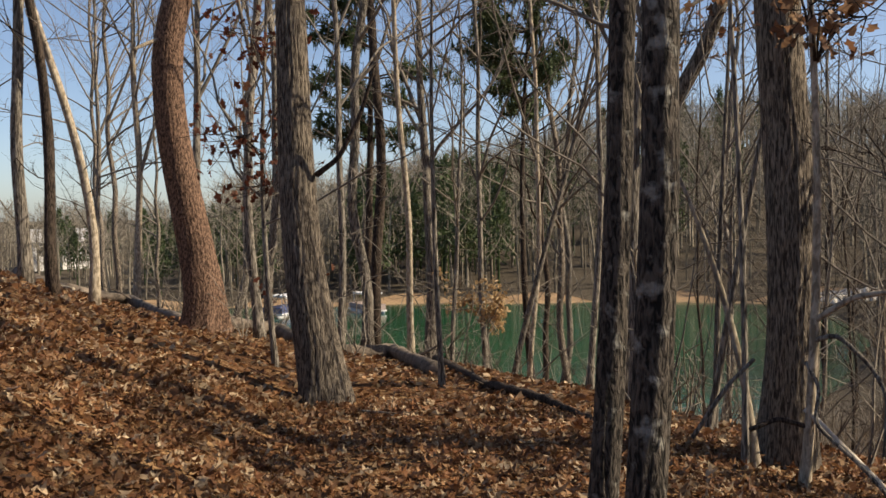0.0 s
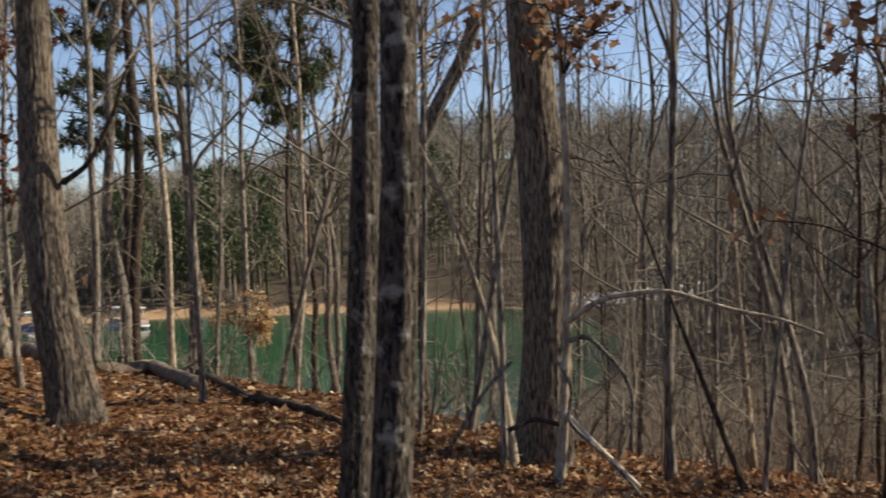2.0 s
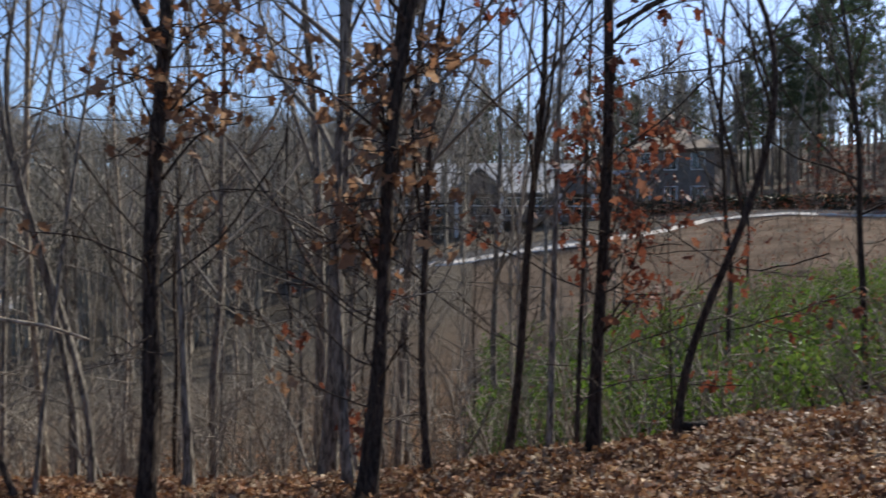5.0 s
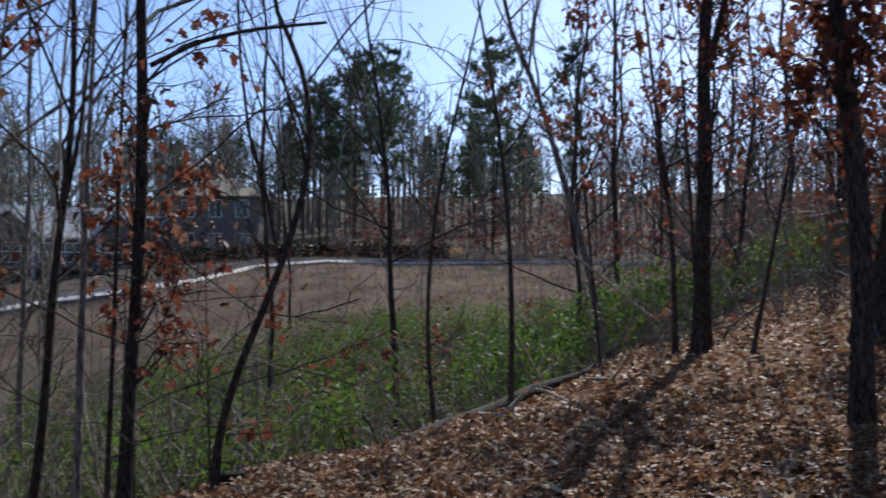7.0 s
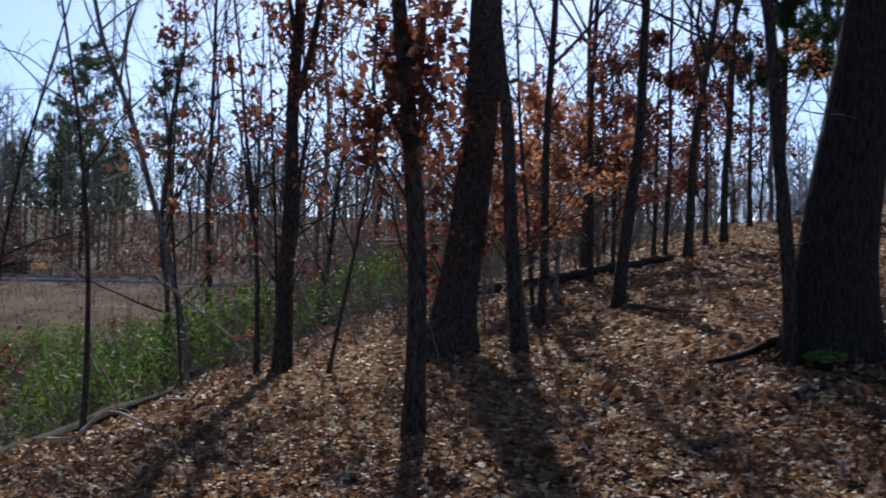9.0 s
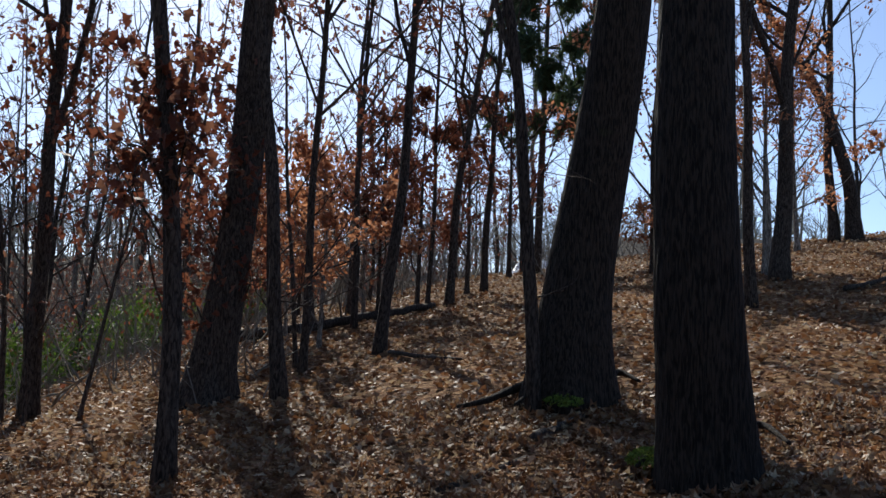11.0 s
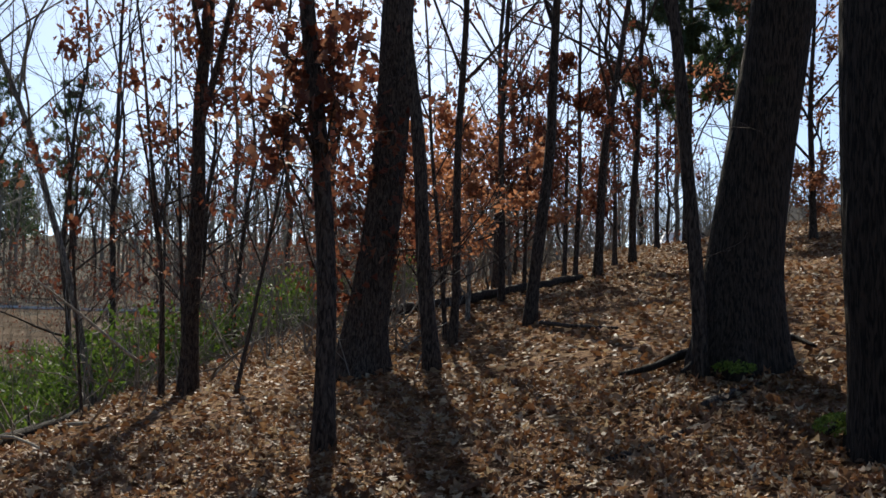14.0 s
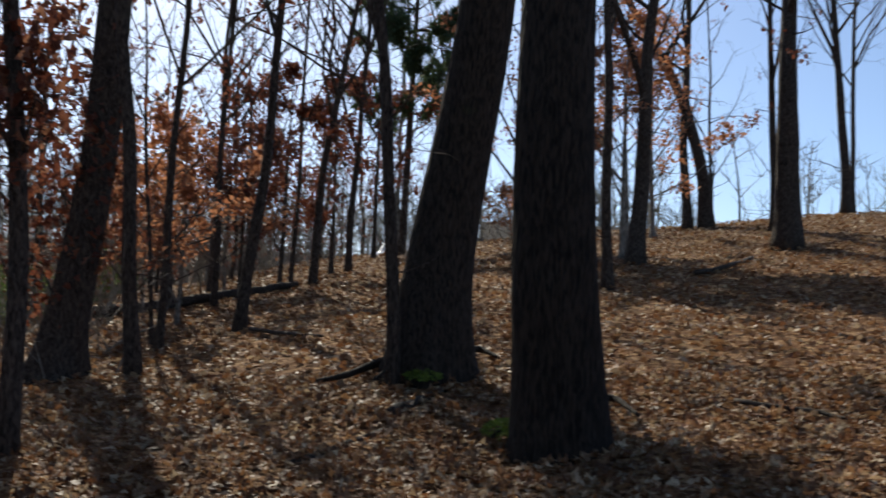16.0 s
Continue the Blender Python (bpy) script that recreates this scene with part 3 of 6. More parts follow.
tree("tree", -0.13, 22.47, 0.131, (-0.027, 0.0000, 0.00000, 7.8), 11.0, .5, 12, BARK_GREY, 13, "slender bare tree with grey bark on the slope")
tree("tree", 0.16, 11.51, 0.033, (-0.041, 0.0071, 0.00000, 4.1), 11.0, .35, 12, BARK_GREY, 14, "slender bare tree with grey bark on the slope")
tree("tree", 0.96, 20.46, 0.065, (0.017, -0.0043, 0.00000, 6.6), 11.0, .35, 12, BARK_GREY, 15, "slender bare tree with grey bark on the slope")
tree("tree", 1.34, 18.44, 0.054, (0.175, 0.0282, 0.00000, 3.5), 11.0, .5, 12, BARK_GREY, 16, "slender bare tree with grey bark on the slope")
tree("tree", 0.30, 18.47, 0.044, (0.027, 0.0004, 0.00000, 6.3), 11.0, .4, 12, BARK_GREY, 17, "slender bare tree with grey bark on the slope")
tree("tree", 2.04, 13.85, 0.048, (0.112, -0.0139, 0.00000, 4.3), 11.0, .4, 12, BARK_GREY, 18, "slender bare tree with grey bark on the slope")
pine("pine_tree", -1.87, 27.39, 0.131, (0.029, 0.0000, 0.00000, 6.8), 13.0, .46, seed=19, span=1.9, needles=14000, needle=0.27)
pine("pine_tree", 2.23, 24.39, 0.091, (-0.106, 0.0115, 0.00000, 8.6), 11.5, .6, seed=20, span=1.8, needles=15000, needle=0.27)
tree("tree", 0.51, 3.11, 0.043, (0.125, -0.0215, 0.00000, 2.2), 16.0, .85, 5, BARK_LICHEN, 21, "dark trunk mottled with pale lichen patches", fine=True, taper=0.88, flare=0)
twin = tree("tree", 0.48, 2.57, 0.046, (0.168, -0.0380, 0.00000, 2.1), 16.0, .85, 5, BARK_LICHEN, 22, "dark trunk mottled with pale lichen patches", fine=True, taper=0.88, flare=0)
fork = tree("tree", 2.18, 11.29, 0.080, (-0.000, 0.0120, 0.00000, 3.7), 11.0, .35, 12, BARK_GREY, 23, "slender bare tree with grey bark on the slope")
tree("young_tree", 2.37, 7.74, 0.033, (-0.069, -0.0911, 0.00127, 2.6), 2.8, .8, 5, BARK_PALE, 24, "thin pale-barked young tree, leafless")
tree("tree", 2.29, 7.71, 0.026, (0.007, -0.0098, 0.00000, 3.1), 11.0, .45, 12, BARK_GREY, 25, "slender bare tree with grey bark on the slope")
tree("oak_tree", 2.70, 8.12, 0.187, (0.038, -0.0095, 0.00000, 3.4), 16.0, .8, 5, BARK_OAK, 26, "thick oak trunk with deeply furrowed grey bark", fine=True, taper=0.66, flare=.25)
thin = tree("young_tree", 2.58, 7.36, 0.035, (0.086, -0.0237, 0.00000, 3.2), 11.0, .6, 12, BARK_PALE, 27, "thin pale-barked young tree, leafless")
tree("tree", 2.47, 9.49, 0.035, (0.180, 0.0000, 0.00000, 1.1), 11.0, .4, 12, BARK_GREY, 28, "slender bare tree with grey bark on the slope")
tree("tree", 1.99, 9.30, 0.027, (0.047, -0.0067, 0.00000, 3.5), 11.0, .5, 12, BARK_GREY, 29, "slender bare tree with grey bark on the slope")
tree("tree", 2.24, 12.31, 0.078, (0.061, 0.0000, 0.00000, 4.7), 11.0, .5, 12, BARK_GREY, 30, "slender bare tree with grey bark on the slope")
tree("tree", 3.63, 7.84, 0.042, (0.025, -0.0022, 0.00000, 3.7), 11.0, .5, 12, BARK_GREY, 31, "slender bare tree with grey bark on the slope")
snag = tree("tree", 3.84, 7.08, 0.024, (-0.362, 0.0020, 0.00000, 2.1), 2.3, .9, 5, BARK_DARK, 32, "dark-barked leafless tree rising from leaf litter")
tree("tree", 5.38, 9.10, 0.038, (0.097, -0.1744, 0.02793, 3.8), 11.0, .4, 12, BARK_GREY, 33, "slender bare tree with grey bark on the slope")
tree("tree", 3.96, 7.06, 0.020, (0.078, 0.0160, 0.00000, 2.5), 11.0, .4, 12, BARK_GREY, 34, "slender bare tree with grey bark on the slope")
tree("tree", 5.25, 10.30, 0.027, (0.016, 0.0004, 0.00000, 4.2), 11.0, .4, 12, BARK_GREY, 35, "slender bare tree with grey bark on the slope")
tree("tree", 2.70, 10.17, 0.030, (0.042, 0.0000, 0.00000, 2.3), 11.0, .4, 12, BARK_GREY, 36, "slender bare tree with grey bark on the slope")
dk35 = tree("tree", 4.11, 5.89, 0.059, (0.063, -0.0093, 0.00000, 3.3), 11.0, .5, 12, BARK_DARK, 37, "dark-barked tree with dry tan oak leaves still clinging", leaves=(90, 0.5, 30), leaf_mat=LEAF_DRY)
tree("tree", 5.02, 6.72, 0.043, (-0.037, -0.0011, 0.00000, 2.3), 2.6, .8, 5, BARK_GREY, 38, "slender bare tree with grey bark on the slope")
tree("tree", 6.83, 7.17, 0.082, (0.059, -0.0049, 0.00000, 4.3), 11.0, .35, 12, BARK_GREY, 39, "slender bare tree with grey bark on the slope")
tree("tree", 9.73, 10.62, 0.083, (0.052, -0.0122, 0.00000, 6.0), 11.0, .35, 12, BARK_GREY, 40, "slender bare tree with grey bark on the slope")
dk12 = tree("tree", 5.33, 5.14, 0.053, (0.096, 0.0001, 0.00000, 3.3), 11.0, .5, 12, BARK_DARK, 41, "dark-barked tree with dry tan oak leaves still clinging", leaves=(70, 0.5, 30), leaf_mat=LEAF_DRY)
tree("tree", 9.08, 8.46, 0.052, (0.034, 0.0000, 0.00000, 2.4), 11.0, .4, 12, BARK_GREY, 42, "slender bare tree with grey bark on the slope")
tree("tree", 4.92, 7.98, 0.034, (0.062, -0.2094, 0.03981, 3.7), 11.0, .4, 12, BARK_GREY, 43, "slender bare tree with grey bark on the slope")
tree("tree", 9.25, 12.30, 0.061, (0.020, 0.0000, 0.00000, 5.4), 11.0, .35, 12, BARK_GREY, 44, "slender bare tree with grey bark on the slope")
tree("tree", 7.94, 5.93, 0.044, (0.102, -0.0100, 0.00000, 3.7), 11.0, .4, 12, BARK_DARK, 45, "dark-barked leafless tree rising from leaf litter")
tree("tree", 19.10, 15.20, 0.084, (0.015, 0.0000, 0.00000, 9.9), 13.4, .4, 13, BARK_GREY, 46, "slender bare tree with grey bark on the slope")
tree("tree", 7.36, 7.35, 0.038, (-0.166, 0.0738, 0.00000, 3.4), 11.0, .4, 12, BARK_GREY, 47, "slender grey-barked tree with a few dry brown leaves", leaves=(83, 0.5, 30), leaf_mat=LEAF_BROWN)
dk6 = tree("tree", 5.32, 5.06, 0.049, (0.115, -0.0711, 0.01783, 3.5), 11.0, .5, 12, BARK_DARK, 48, "dark-barked tree with dry tan oak leaves still clinging", leaves=(50, 0.5, 30), leaf_mat=LEAF_DRY)
tree("tree", 5.91, 5.88, 0.048, (-0.098, 0.0280, 0.00000, 3.8), 11.0, .35, 12, BARK_GREY, 49, "slender bare tree with grey bark on the slope")
tree("tree", 6.71, 5.79, 0.037, (-0.060, 0.0279, 0.00000, 4.0), 11.0, .5, 12, BARK_DARK, 50, "dark-barked tree with rust-brown leaves still clinging", leaves=(30, 0.5, 30), leaf_mat=LEAF_BROWN)
tree("tree", 7.75, 5.32, 0.034, (0.015, 0.0028, 0.00000, 4.1), 11.0, .45, 12, BARK_GREY, 51, "slender bare tree with grey bark on the slope")
br6 = tree("tree", 7.47, 4.69, 0.055, (0.039, -0.0047, 0.00000, 3.8), 11.0, .45, 12, BARK_DARK, 52, "brown-barked tree with scraps of dry leaves", leaves=(83, 0.5, 30), leaf_mat=LEAF_BROWN)
tree("tree", 7.89, 5.13, 0.024, (0.022, 0.0022, 0.00000, 3.8), 11.0, .45, 12, BARK_DARK, 53, "brown-barked tree with scraps of dry leaves", leaves=(40, 0.5, 30), leaf_mat=LEAF_BROWN)
tree("tree", 8.18, 4.31, 0.038, (-0.018, 0.2828, -0.06285, 3.9), 11.0, .4, 12, BARK_DARK, 54, "dark-barked leafless tree rising from leaf litter")
tree("tree", 24.86, 8.75, 0.091, (-0.013, -0.0060, 0.00000, 9.5), 12.8, .4, 13, BARK_DARK, 55, "dark-barked leafless tree rising from leaf litter")
tree("tree", 11.95, 3.64, 0.029, (-0.144, 0.0565, 0.00000, 3.4), 11.0, .35, 12, BARK_DARK, 56, "dark-barked leafless tree rising from leaf litter")
sap8 = tree("tree", 11.95, 2.77, 0.035, (0.040, -0.0261, 0.00000, 4.1), 11.0, .45, 12, BARK_DARK, 57, "dark-barked leafless tree rising from leaf litter")
tree("tree", 19.32, 2.75, 0.072, (-0.160, -0.0211, 0.00000, 6.0), 11.0, .5, 12, BARK_GREY, 58, "slender bare tree with grey bark on the slope")
t865 = tree("tree", 14.47, 0.85, 0.114, (0.041, -0.0008, 0.00000, 4.9), 11.0, .45, 12, BARK_DARK, 59, "dark-barked tree with rust-brown leaves still clinging", leaves=(150, 0.5, 30), leaf_mat=LEAF_BROWN)
tree("tree", 14.41, 1.18, 0.038, (-0.004, -0.0149, 0.00000, 4.5), 11.0, .4, 12, BARK_DARK, 60, "dark-barked tree with rust-brown leaves still clinging", leaves=(41, 0.5, 30), leaf_mat=LEAF_BROWN)
t578 = tree("tree", 8.09, -0.57, 0.076, (-0.040, -0.0090, 0.00000, 3.3), 11.0, .55, 12, BARK_DARK, 61, "dark-barked tree with rust-brown leaves still clinging", leaves=(150, 0.5, 30), leaf_mat=LEAF_BROWN)
# leaves of the next three crowns, mostly above view, are added to shade the ground
burl = tree("tree", 12.96, -1.25, 0.223, (0.080, -0.0001, 0.00000, 4.5), 16.0, .65, 15, BARK_DARK, 62, "brown-barked tree with scraps of dry leaves", leaves=(1200, 6.2, 30), leaf_mat=LEAF_BROWN, fine=True, taper=0.53, flare=.6, burl=(3.4, 2.6, 0.1))
tree("tree", 11.87, -1.94, 0.087, (-0.071, -0.0013, 0.00000, 4.1), 11.0, .6, 12, BARK_DARK, 63, "brown-barked tree with scraps of dry leaves", leaves=(2600, 4.0, 7.4), leaf_mat=LEAF_BROWN)
tree("tree", 14.30, -2.58, 0.061, (0.059, -0.0036, 0.00000, 4.7), 11.0, .4, 12, BARK_DARK, 64, "dark-barked tree with rust-brown leaves still clinging", leaves=(2200, 3.8, 8), leaf_mat=LEAF_BROWN)
tree("tree", 15.14, -3.84, 0.090, (0.103, -0.0041, 0.00000, 4.7), 11.0, .55, 12, BARK_DARK, 65, "dark-barked leafless tree rising from leaf litter")
tree("tree", 21.46, -6.88, 0.095, (0.051, 0.0090, 0.00000, 5.8), 11.0, .4, 12, BARK_DARK, 66, "dark-barked tree with rust-brown leaves still clinging", leaves=(900, 0.5, 30), leaf_mat=LEAF_BROWN)
tree("tree", 24.06, -8.56, 0.088, (0.045, 0.0017, 0.00000, 6.2), 11.0, .5, 12, BARK_DARK, 67, "dark-barked leafless tree rising from leaf litter")
tree("tree", 21.60, -6.44, 0.054, (0.026, 0.0000, 0.00000, 3.5), 11.0, .4, 12, BARK_DARK, 68, "dark-barked leafless tree rising from leaf litter")
tree("tree", 23.97, -5.23, 0.078, (0.026, 0.0000, 0.00000, 4.0), 11.0, .35, 12, BARK_DARK, 69, "dark-barked tree with rust-brown leaves still clinging", leaves=(420, 0.5, 30), leaf_mat=LEAF_BROWN)
tree("tree", 8.97, -3.78, 0.065, (0.038, -0.0295, 0.00000, 3.3), 11.0, .6, 12, BARK_DARK, 70, "dark-barked leafless tree rising from leaf litter")
big1 = tree("oak_tree", 9.23, -4.25, 0.316, (0.043, 0.0129, 0.00000, 3.7), 16.0, .75, 5, BARK_SHADE, 71, "massive oak trunk with shade-darkened bark, flaring into mossy roots", fine=True, taper=0.74, flare=.35)
big2 = tree("oak_tree", 6.21, -3.87, 0.286, (-0.018, 0.0008, 0.00000, 3.1), 16.0, .8, 5, BARK_SHADE, 72, "massive oak trunk with shade-darkened bark, flaring into mossy roots", fine=True, taper=0.63, flare=.2)
tree("tree", 17.41, -12.26, 0.171, (0.013, 0.0079, 0.00000, 5.4), 11.0, .5, 12, BARK_DARK, 73, "dark-barked leafless tree rising from leaf litter")
tree("tree", 14.37, -9.61, 0.092, (-0.014, 0.0000, 0.00000, 4.8), 11.0, .5, 12, BARK_DARK, 74, "dark-barked leafless tree rising from leaf litter")
tree("tree", 23.64, -18.95, 0.195, (-0.063, -0.0439, 0.00000, 6.7), 11.0, .5, 12, BARK_DARK, 75, "dark-barked leafless tree rising from leaf litter")
tree("tree", 23.96, -18.54, 0.138, (-0.004, 0.0000, 0.00000, 6.6), 11.0, .5, 12, BARK_DARK, 76, "dark-barked leafless tree rising from leaf litter")
tree("tree", 16.92, -15.73, 0.259, (-0.001, 0.0000, 0.00000, 5.3), 11.0, .6, 12, BARK_DARK, 77, "dark-barked tree with rust-brown leaves still clinging", leaves=(260, 0.5, 30), leaf_mat=LEAF_BROWN)
tree("tree", 20.24, -18.33, 0.102, (-0.015, 0.0000, 0.00000, 5.9), 11.0, .6, 12, BARK_DARK, 78, "dark-barked leafless tree rising from leaf litter")
tree("tree", 22.84, -23.36, 0.149, (0.009, -0.0109, 0.00000, 6.5), 11.0, .6, 12, BARK_DARK, 79, "dark-barked leafless tree rising from leaf litter")
tree("tree", 19.73, -4.45, 0.065, (-0.023, 0.0084, 0.00000, 5.7), 11.0, .4, 12, BARK_DARK, 80, "dark-barked tree with rust-brown leaves still clinging", leaves=(900, 0.5, 30), leaf_mat=LEAF_BROWN)
# most of these leaves are added only to deepen shade on the slope below
tree("tree", 14.99, -2.61, 0.037, (-0.080, 0.0000, 0.00000, 2.4), 11.0, .4, 12, BARK_DARK, 81, "dark-barked tree with rust-brown leaves still clinging", leaves=(700, 2.4, 30), leaf_mat=LEAF_BROWN)
tree("tree", 17.22, -3.33, 0.041, (0.028, 0.0000, 0.00000, 3.4), 2.6, .12, 8, BARK_GREY, 82, "young beech holding on to bright dry leaves", leaves=(2400, 0.5, 30), leaf_mat=LEAF_ORANGE, leaf_size=0.12, spread=1.5)
tree("tree", 19.29, -3.09, 0.036, (-0.021, 0.0000, 0.00000, 2.6), 2.2, .08, 8, BARK_GREY, 83, "young beech holding on to bright dry leaves", leaves=(1500, 0.5, 30), leaf_mat=LEAF_ORANGE, leaf_size=0.12, spread=1.5)
tree("tree", 21.95, -5.13, 0.048, (-0.015, 0.0000, 0.00000, 3.0), 2.7, .08, 8, BARK_GREY, 84, "young beech holding on to bright dry leaves", leaves=(2000, 0.5, 30), leaf_mat=LEAF_ORANGE, leaf_size=0.12, spread=1.5)
tree("tree", 19.15, -13.25, 0.056, (-0.032, 0.0000, 0.00000, 4.4), 4.6, .2, 9, BARK_GREY, 85, "young beech holding on to bright dry leaves", leaves=(3200, 0.5, 30), leaf_mat=LEAF_ORANGE, leaf_size=0.12, spread=1.5)
tree("tree", 1.03, 20.45, 0.032, (-0.023, 0.0000, 0.00000, 1.9), 1.1, .7, 7, BARK_GREY, 86, "young beech holding on to bright dry leaves", leaves=(650, 0.5, 30), leaf_mat=LEAF_TAN, leaf_size=0.12, spread=1.5)
tree("tree", 18.4, -12.6, 0.06, (0.01, 0.0, 0.0, 5.0), 5.6, .22, 14, BARK_GREY, 185, "young beech with copper leaves on the upper slope", leaves=(2600, 0.9, 30), leaf_mat=LEAF_ORANGE, leaf_size=0.11, spread=1.1)
tree("tree", 22.6, -16.4, 0.07, (-0.02, 0.0, 0.0, 5.0), 5.8, .2, 14, BARK_GREY, 186, "young beech with copper leaves on the upper slope", leaves=(1800, 0.9, 30), leaf_mat=LEAF_ORANGE, leaf_size=0.11, spread=1.1)
pine("pine_tree", 28.24, -11.64, 0.130, (0.026, 0.0000, 0.00000, 6.8), 12.0, .32, whorls=13, seed=87, span=2.0, needles=32000, needle=0.28)
tree("tree", 24.75, 7.99, 0.034, (0.024, 0.0000, 0.00000, 2.5), 2.2, .15, 8, BARK_DARK, 88, "small oak sapling with rust-brown dry leaves", leaves=(150, 0.5, 30), leaf_mat=LEAF_BROWN)
tree("tree", 9.28, 4.98, 0.014, (-0.031, 0.0000, 0.00000, 1.2), 2.4, .15, 8, BARK_DARK, 89, "small oak sapling with rust-brown dry leaves", leaves=(170, 0.5, 30), leaf_mat=LEAF_BROWN)
tree("tree", 8.09, 5.01, 0.015, (-0.010, 0.0000, 0.00000, 1.6), 3.2, .2, 8, BARK_DARK, 90, "small oak sapling with rust-brown dry leaves", leaves=(260, 0.5, 30), leaf_mat=LEAF_BROWN)
tree("tree", 25.01, 7.73, 0.035, (-0.114, 0.0000, 0.00000, 2.4), 1.8, .15, 7, BARK_DARK, 91, "small oak sapling with rust-brown dry leaves", leaves=(120, 0.5, 30), leaf_mat=LEAF_BROWN)
tree("tree", 13.47, 0.81, 0.028, (-0.054, 0.0000, 0.00000, 2.4), 5.0, .2, 9, BARK_DARK, 92, "small oak sapling with rust-brown dry leaves", leaves=(260, 0.5, 30), leaf_mat=LEAF_BROWN)
tree("tree", 13.01, 0.19, 0.027, (0.188, 0.0000, 0.00000, 1.5), 4.0, .3, 9, BARK_DARK, 93, "small oak sapling with rust-brown dry leaves", leaves=(160, 0.5, 30), leaf_mat=LEAF_BROWN)
tree("tree", 14.32, 2.12, 0.023, (-0.089, 0.0000, 0.00000, 2.5), 5.0, .2, 9, BARK_DARK, 94, "small oak sapling with rust-brown dry leaves", leaves=(220, 0.5, 30), leaf_mat=LEAF_BROWN)
tree("tree", 21.52, -11.77, 0.078, (0.024, 0.0000, 0.00000, 4.4), 7.5, .2, 10, BARK_DARK, 95, "young beech with copper-orange dry leaves", leaves=(4200, 0.5, 30), leaf_mat=LEAF_ORANGE)
tree("tree", 20.87, -3.83, 0.068, (-0.056, 0.0000, 0.00000, 3.8), 3.6, .15, 8, BARK_DARK, 96, "young beech with copper-orange dry leaves", leaves=(700, 0.5, 30), leaf_mat=LEAF_ORANGE)
tree("tree", 21.67, -6.22, 0.054, (0.025, 0.0000, 0.00000, 3.5), 4.6, .15, 9, BARK_DARK, 97, "small oak sapling with rust-brown dry leaves", leaves=(2600, 0.5, 30), leaf_mat=LEAF_BROWN)
tree("tree", 24.19, -8.18, 0.061, (-0.007, 0.0000, 0.00000, 3.6), 5.0, .15, 9, BARK_DARK, 98, "small oak sapling with rust-brown dry leaves", leaves=(2600, 0.5, 30), leaf_mat=LEAF_BROWN)
tree("tree", 20.91, -5.18, 0.045, (0.024, 0.0000, 0.00000, 3.1), 4.4, .2, 9, BARK_DARK, 99, "small oak sapling with rust-brown dry leaves", leaves=(1900, 0.5, 30), leaf_mat=LEAF_BROWN)
tree("tree", 27.60, -10.54, 0.071, (-0.007, 0.0000, 0.00000, 3.3), 5.4, .15, 9, BARK_DARK, 100, "small oak sapling with rust-brown dry leaves", leaves=(2400, 0.5, 30), leaf_mat=LEAF_BROWN)


# ---- additions to single trees ----
def limb(root, points, r0, r1, mat=None, name="limb"):
    """A single large branch of a tree, through places of the world."""
    p = np.array(points, float) - np.array(root.location)
    n = max(8, 5 * len(p))
    u = np.linspace(0, len(p) - 1, n)
    line = np.stack([np.interp(u, range(len(p)), p[:, c]) for c in range(3)], 1)
    for _ in range(3):
        line[1:-1] = (line[:-2] + line[1:-1] * 2 + line[2:]) / 4
    s = Soup()
    tube(s, line, np.linspace(r0, r1, n), 8)
    return part(name, s, mat or BARK_GREY, root)


def cluster(root, x, y, z, count=60, spread=0.22, mat=None, size=0.13, seed=1):
    """A twig with a bunch of dry leaves hanging on it."""
    rng = np.random.default_rng(seed)
    c = np.array((x, y, z)) - np.array(root.location)
    trunk = [o for o in root.children if o.name.startswith("trunk")][0]
    co = np.empty(len(trunk.data.vertices) * 3)
    trunk.data.vertices.foreach_get("co", co)
    co = co.reshape(-1, 3)
    start = co[np.argmin(((co - (c - (0, 0, 0.25))) ** 2).sum(1))]
    s = Soup()
    line = np.linspace(start, c, 5) + (0, 0, 1) * np.array([0, 0.06, 0.1, 0.07, 0])[:, None]
    tube(s, line, np.linspace(0.012, 0.004, 5), 5)
    ends = [c]
    for _ in range(7):
        tw, _ = strand(rng, line[rng.integers(2, 5)], rng.normal(0, 1, 3), spread * 1.5, 0.2, 3)
        tube(s, tw, np.linspace(0.005, 0.003, 4), 4)
        ends.extend(tw[1:])
    twig = part("twig", s, BARK_DARK, root)
    ends = np.array(ends)
    at = ends[rng.integers(0, len(ends), count)] + rng.normal(0, spread * 0.3, (count, 3))
    s = Soup()
    m = turns(rng, count, 0.45)
    down = np.array([(1, 0, 0), (0, 0.35, -0.94), (0, 0.94, 0.35)]).T
    scatter(s, LEAF_SHAPE, LEAF_FACES, at, rng.uniform(0.65, 1.25, count) * size, np.einsum("nij,jk->nik", m, down.T), rng.uniform(-3, 4, count))
    part("foliage", s, mat or LEAF_BROWN, twig, smooth=False)


# ---- limbs and leaf bunches ----
limb(thin, [(2.62, 7.34, 0.93), (2.84, 7.19, 1.12), (3.22, 6.98, 1.18), (3.58, 6.78, 1.04), (3.83, 6.61, 0.99), (4.05, 6.46, 0.89)], 0.022, 0.010, BARK_PALE)
limb(thin, [(2.62, 7.34, 0.81), (2.75, 7.22, 0.87), (2.92, 7.09, 0.67), (2.98, 6.99, 0.50), (2.93, 6.93, 0.13)], 0.018, 0.012, BARK_GREY)
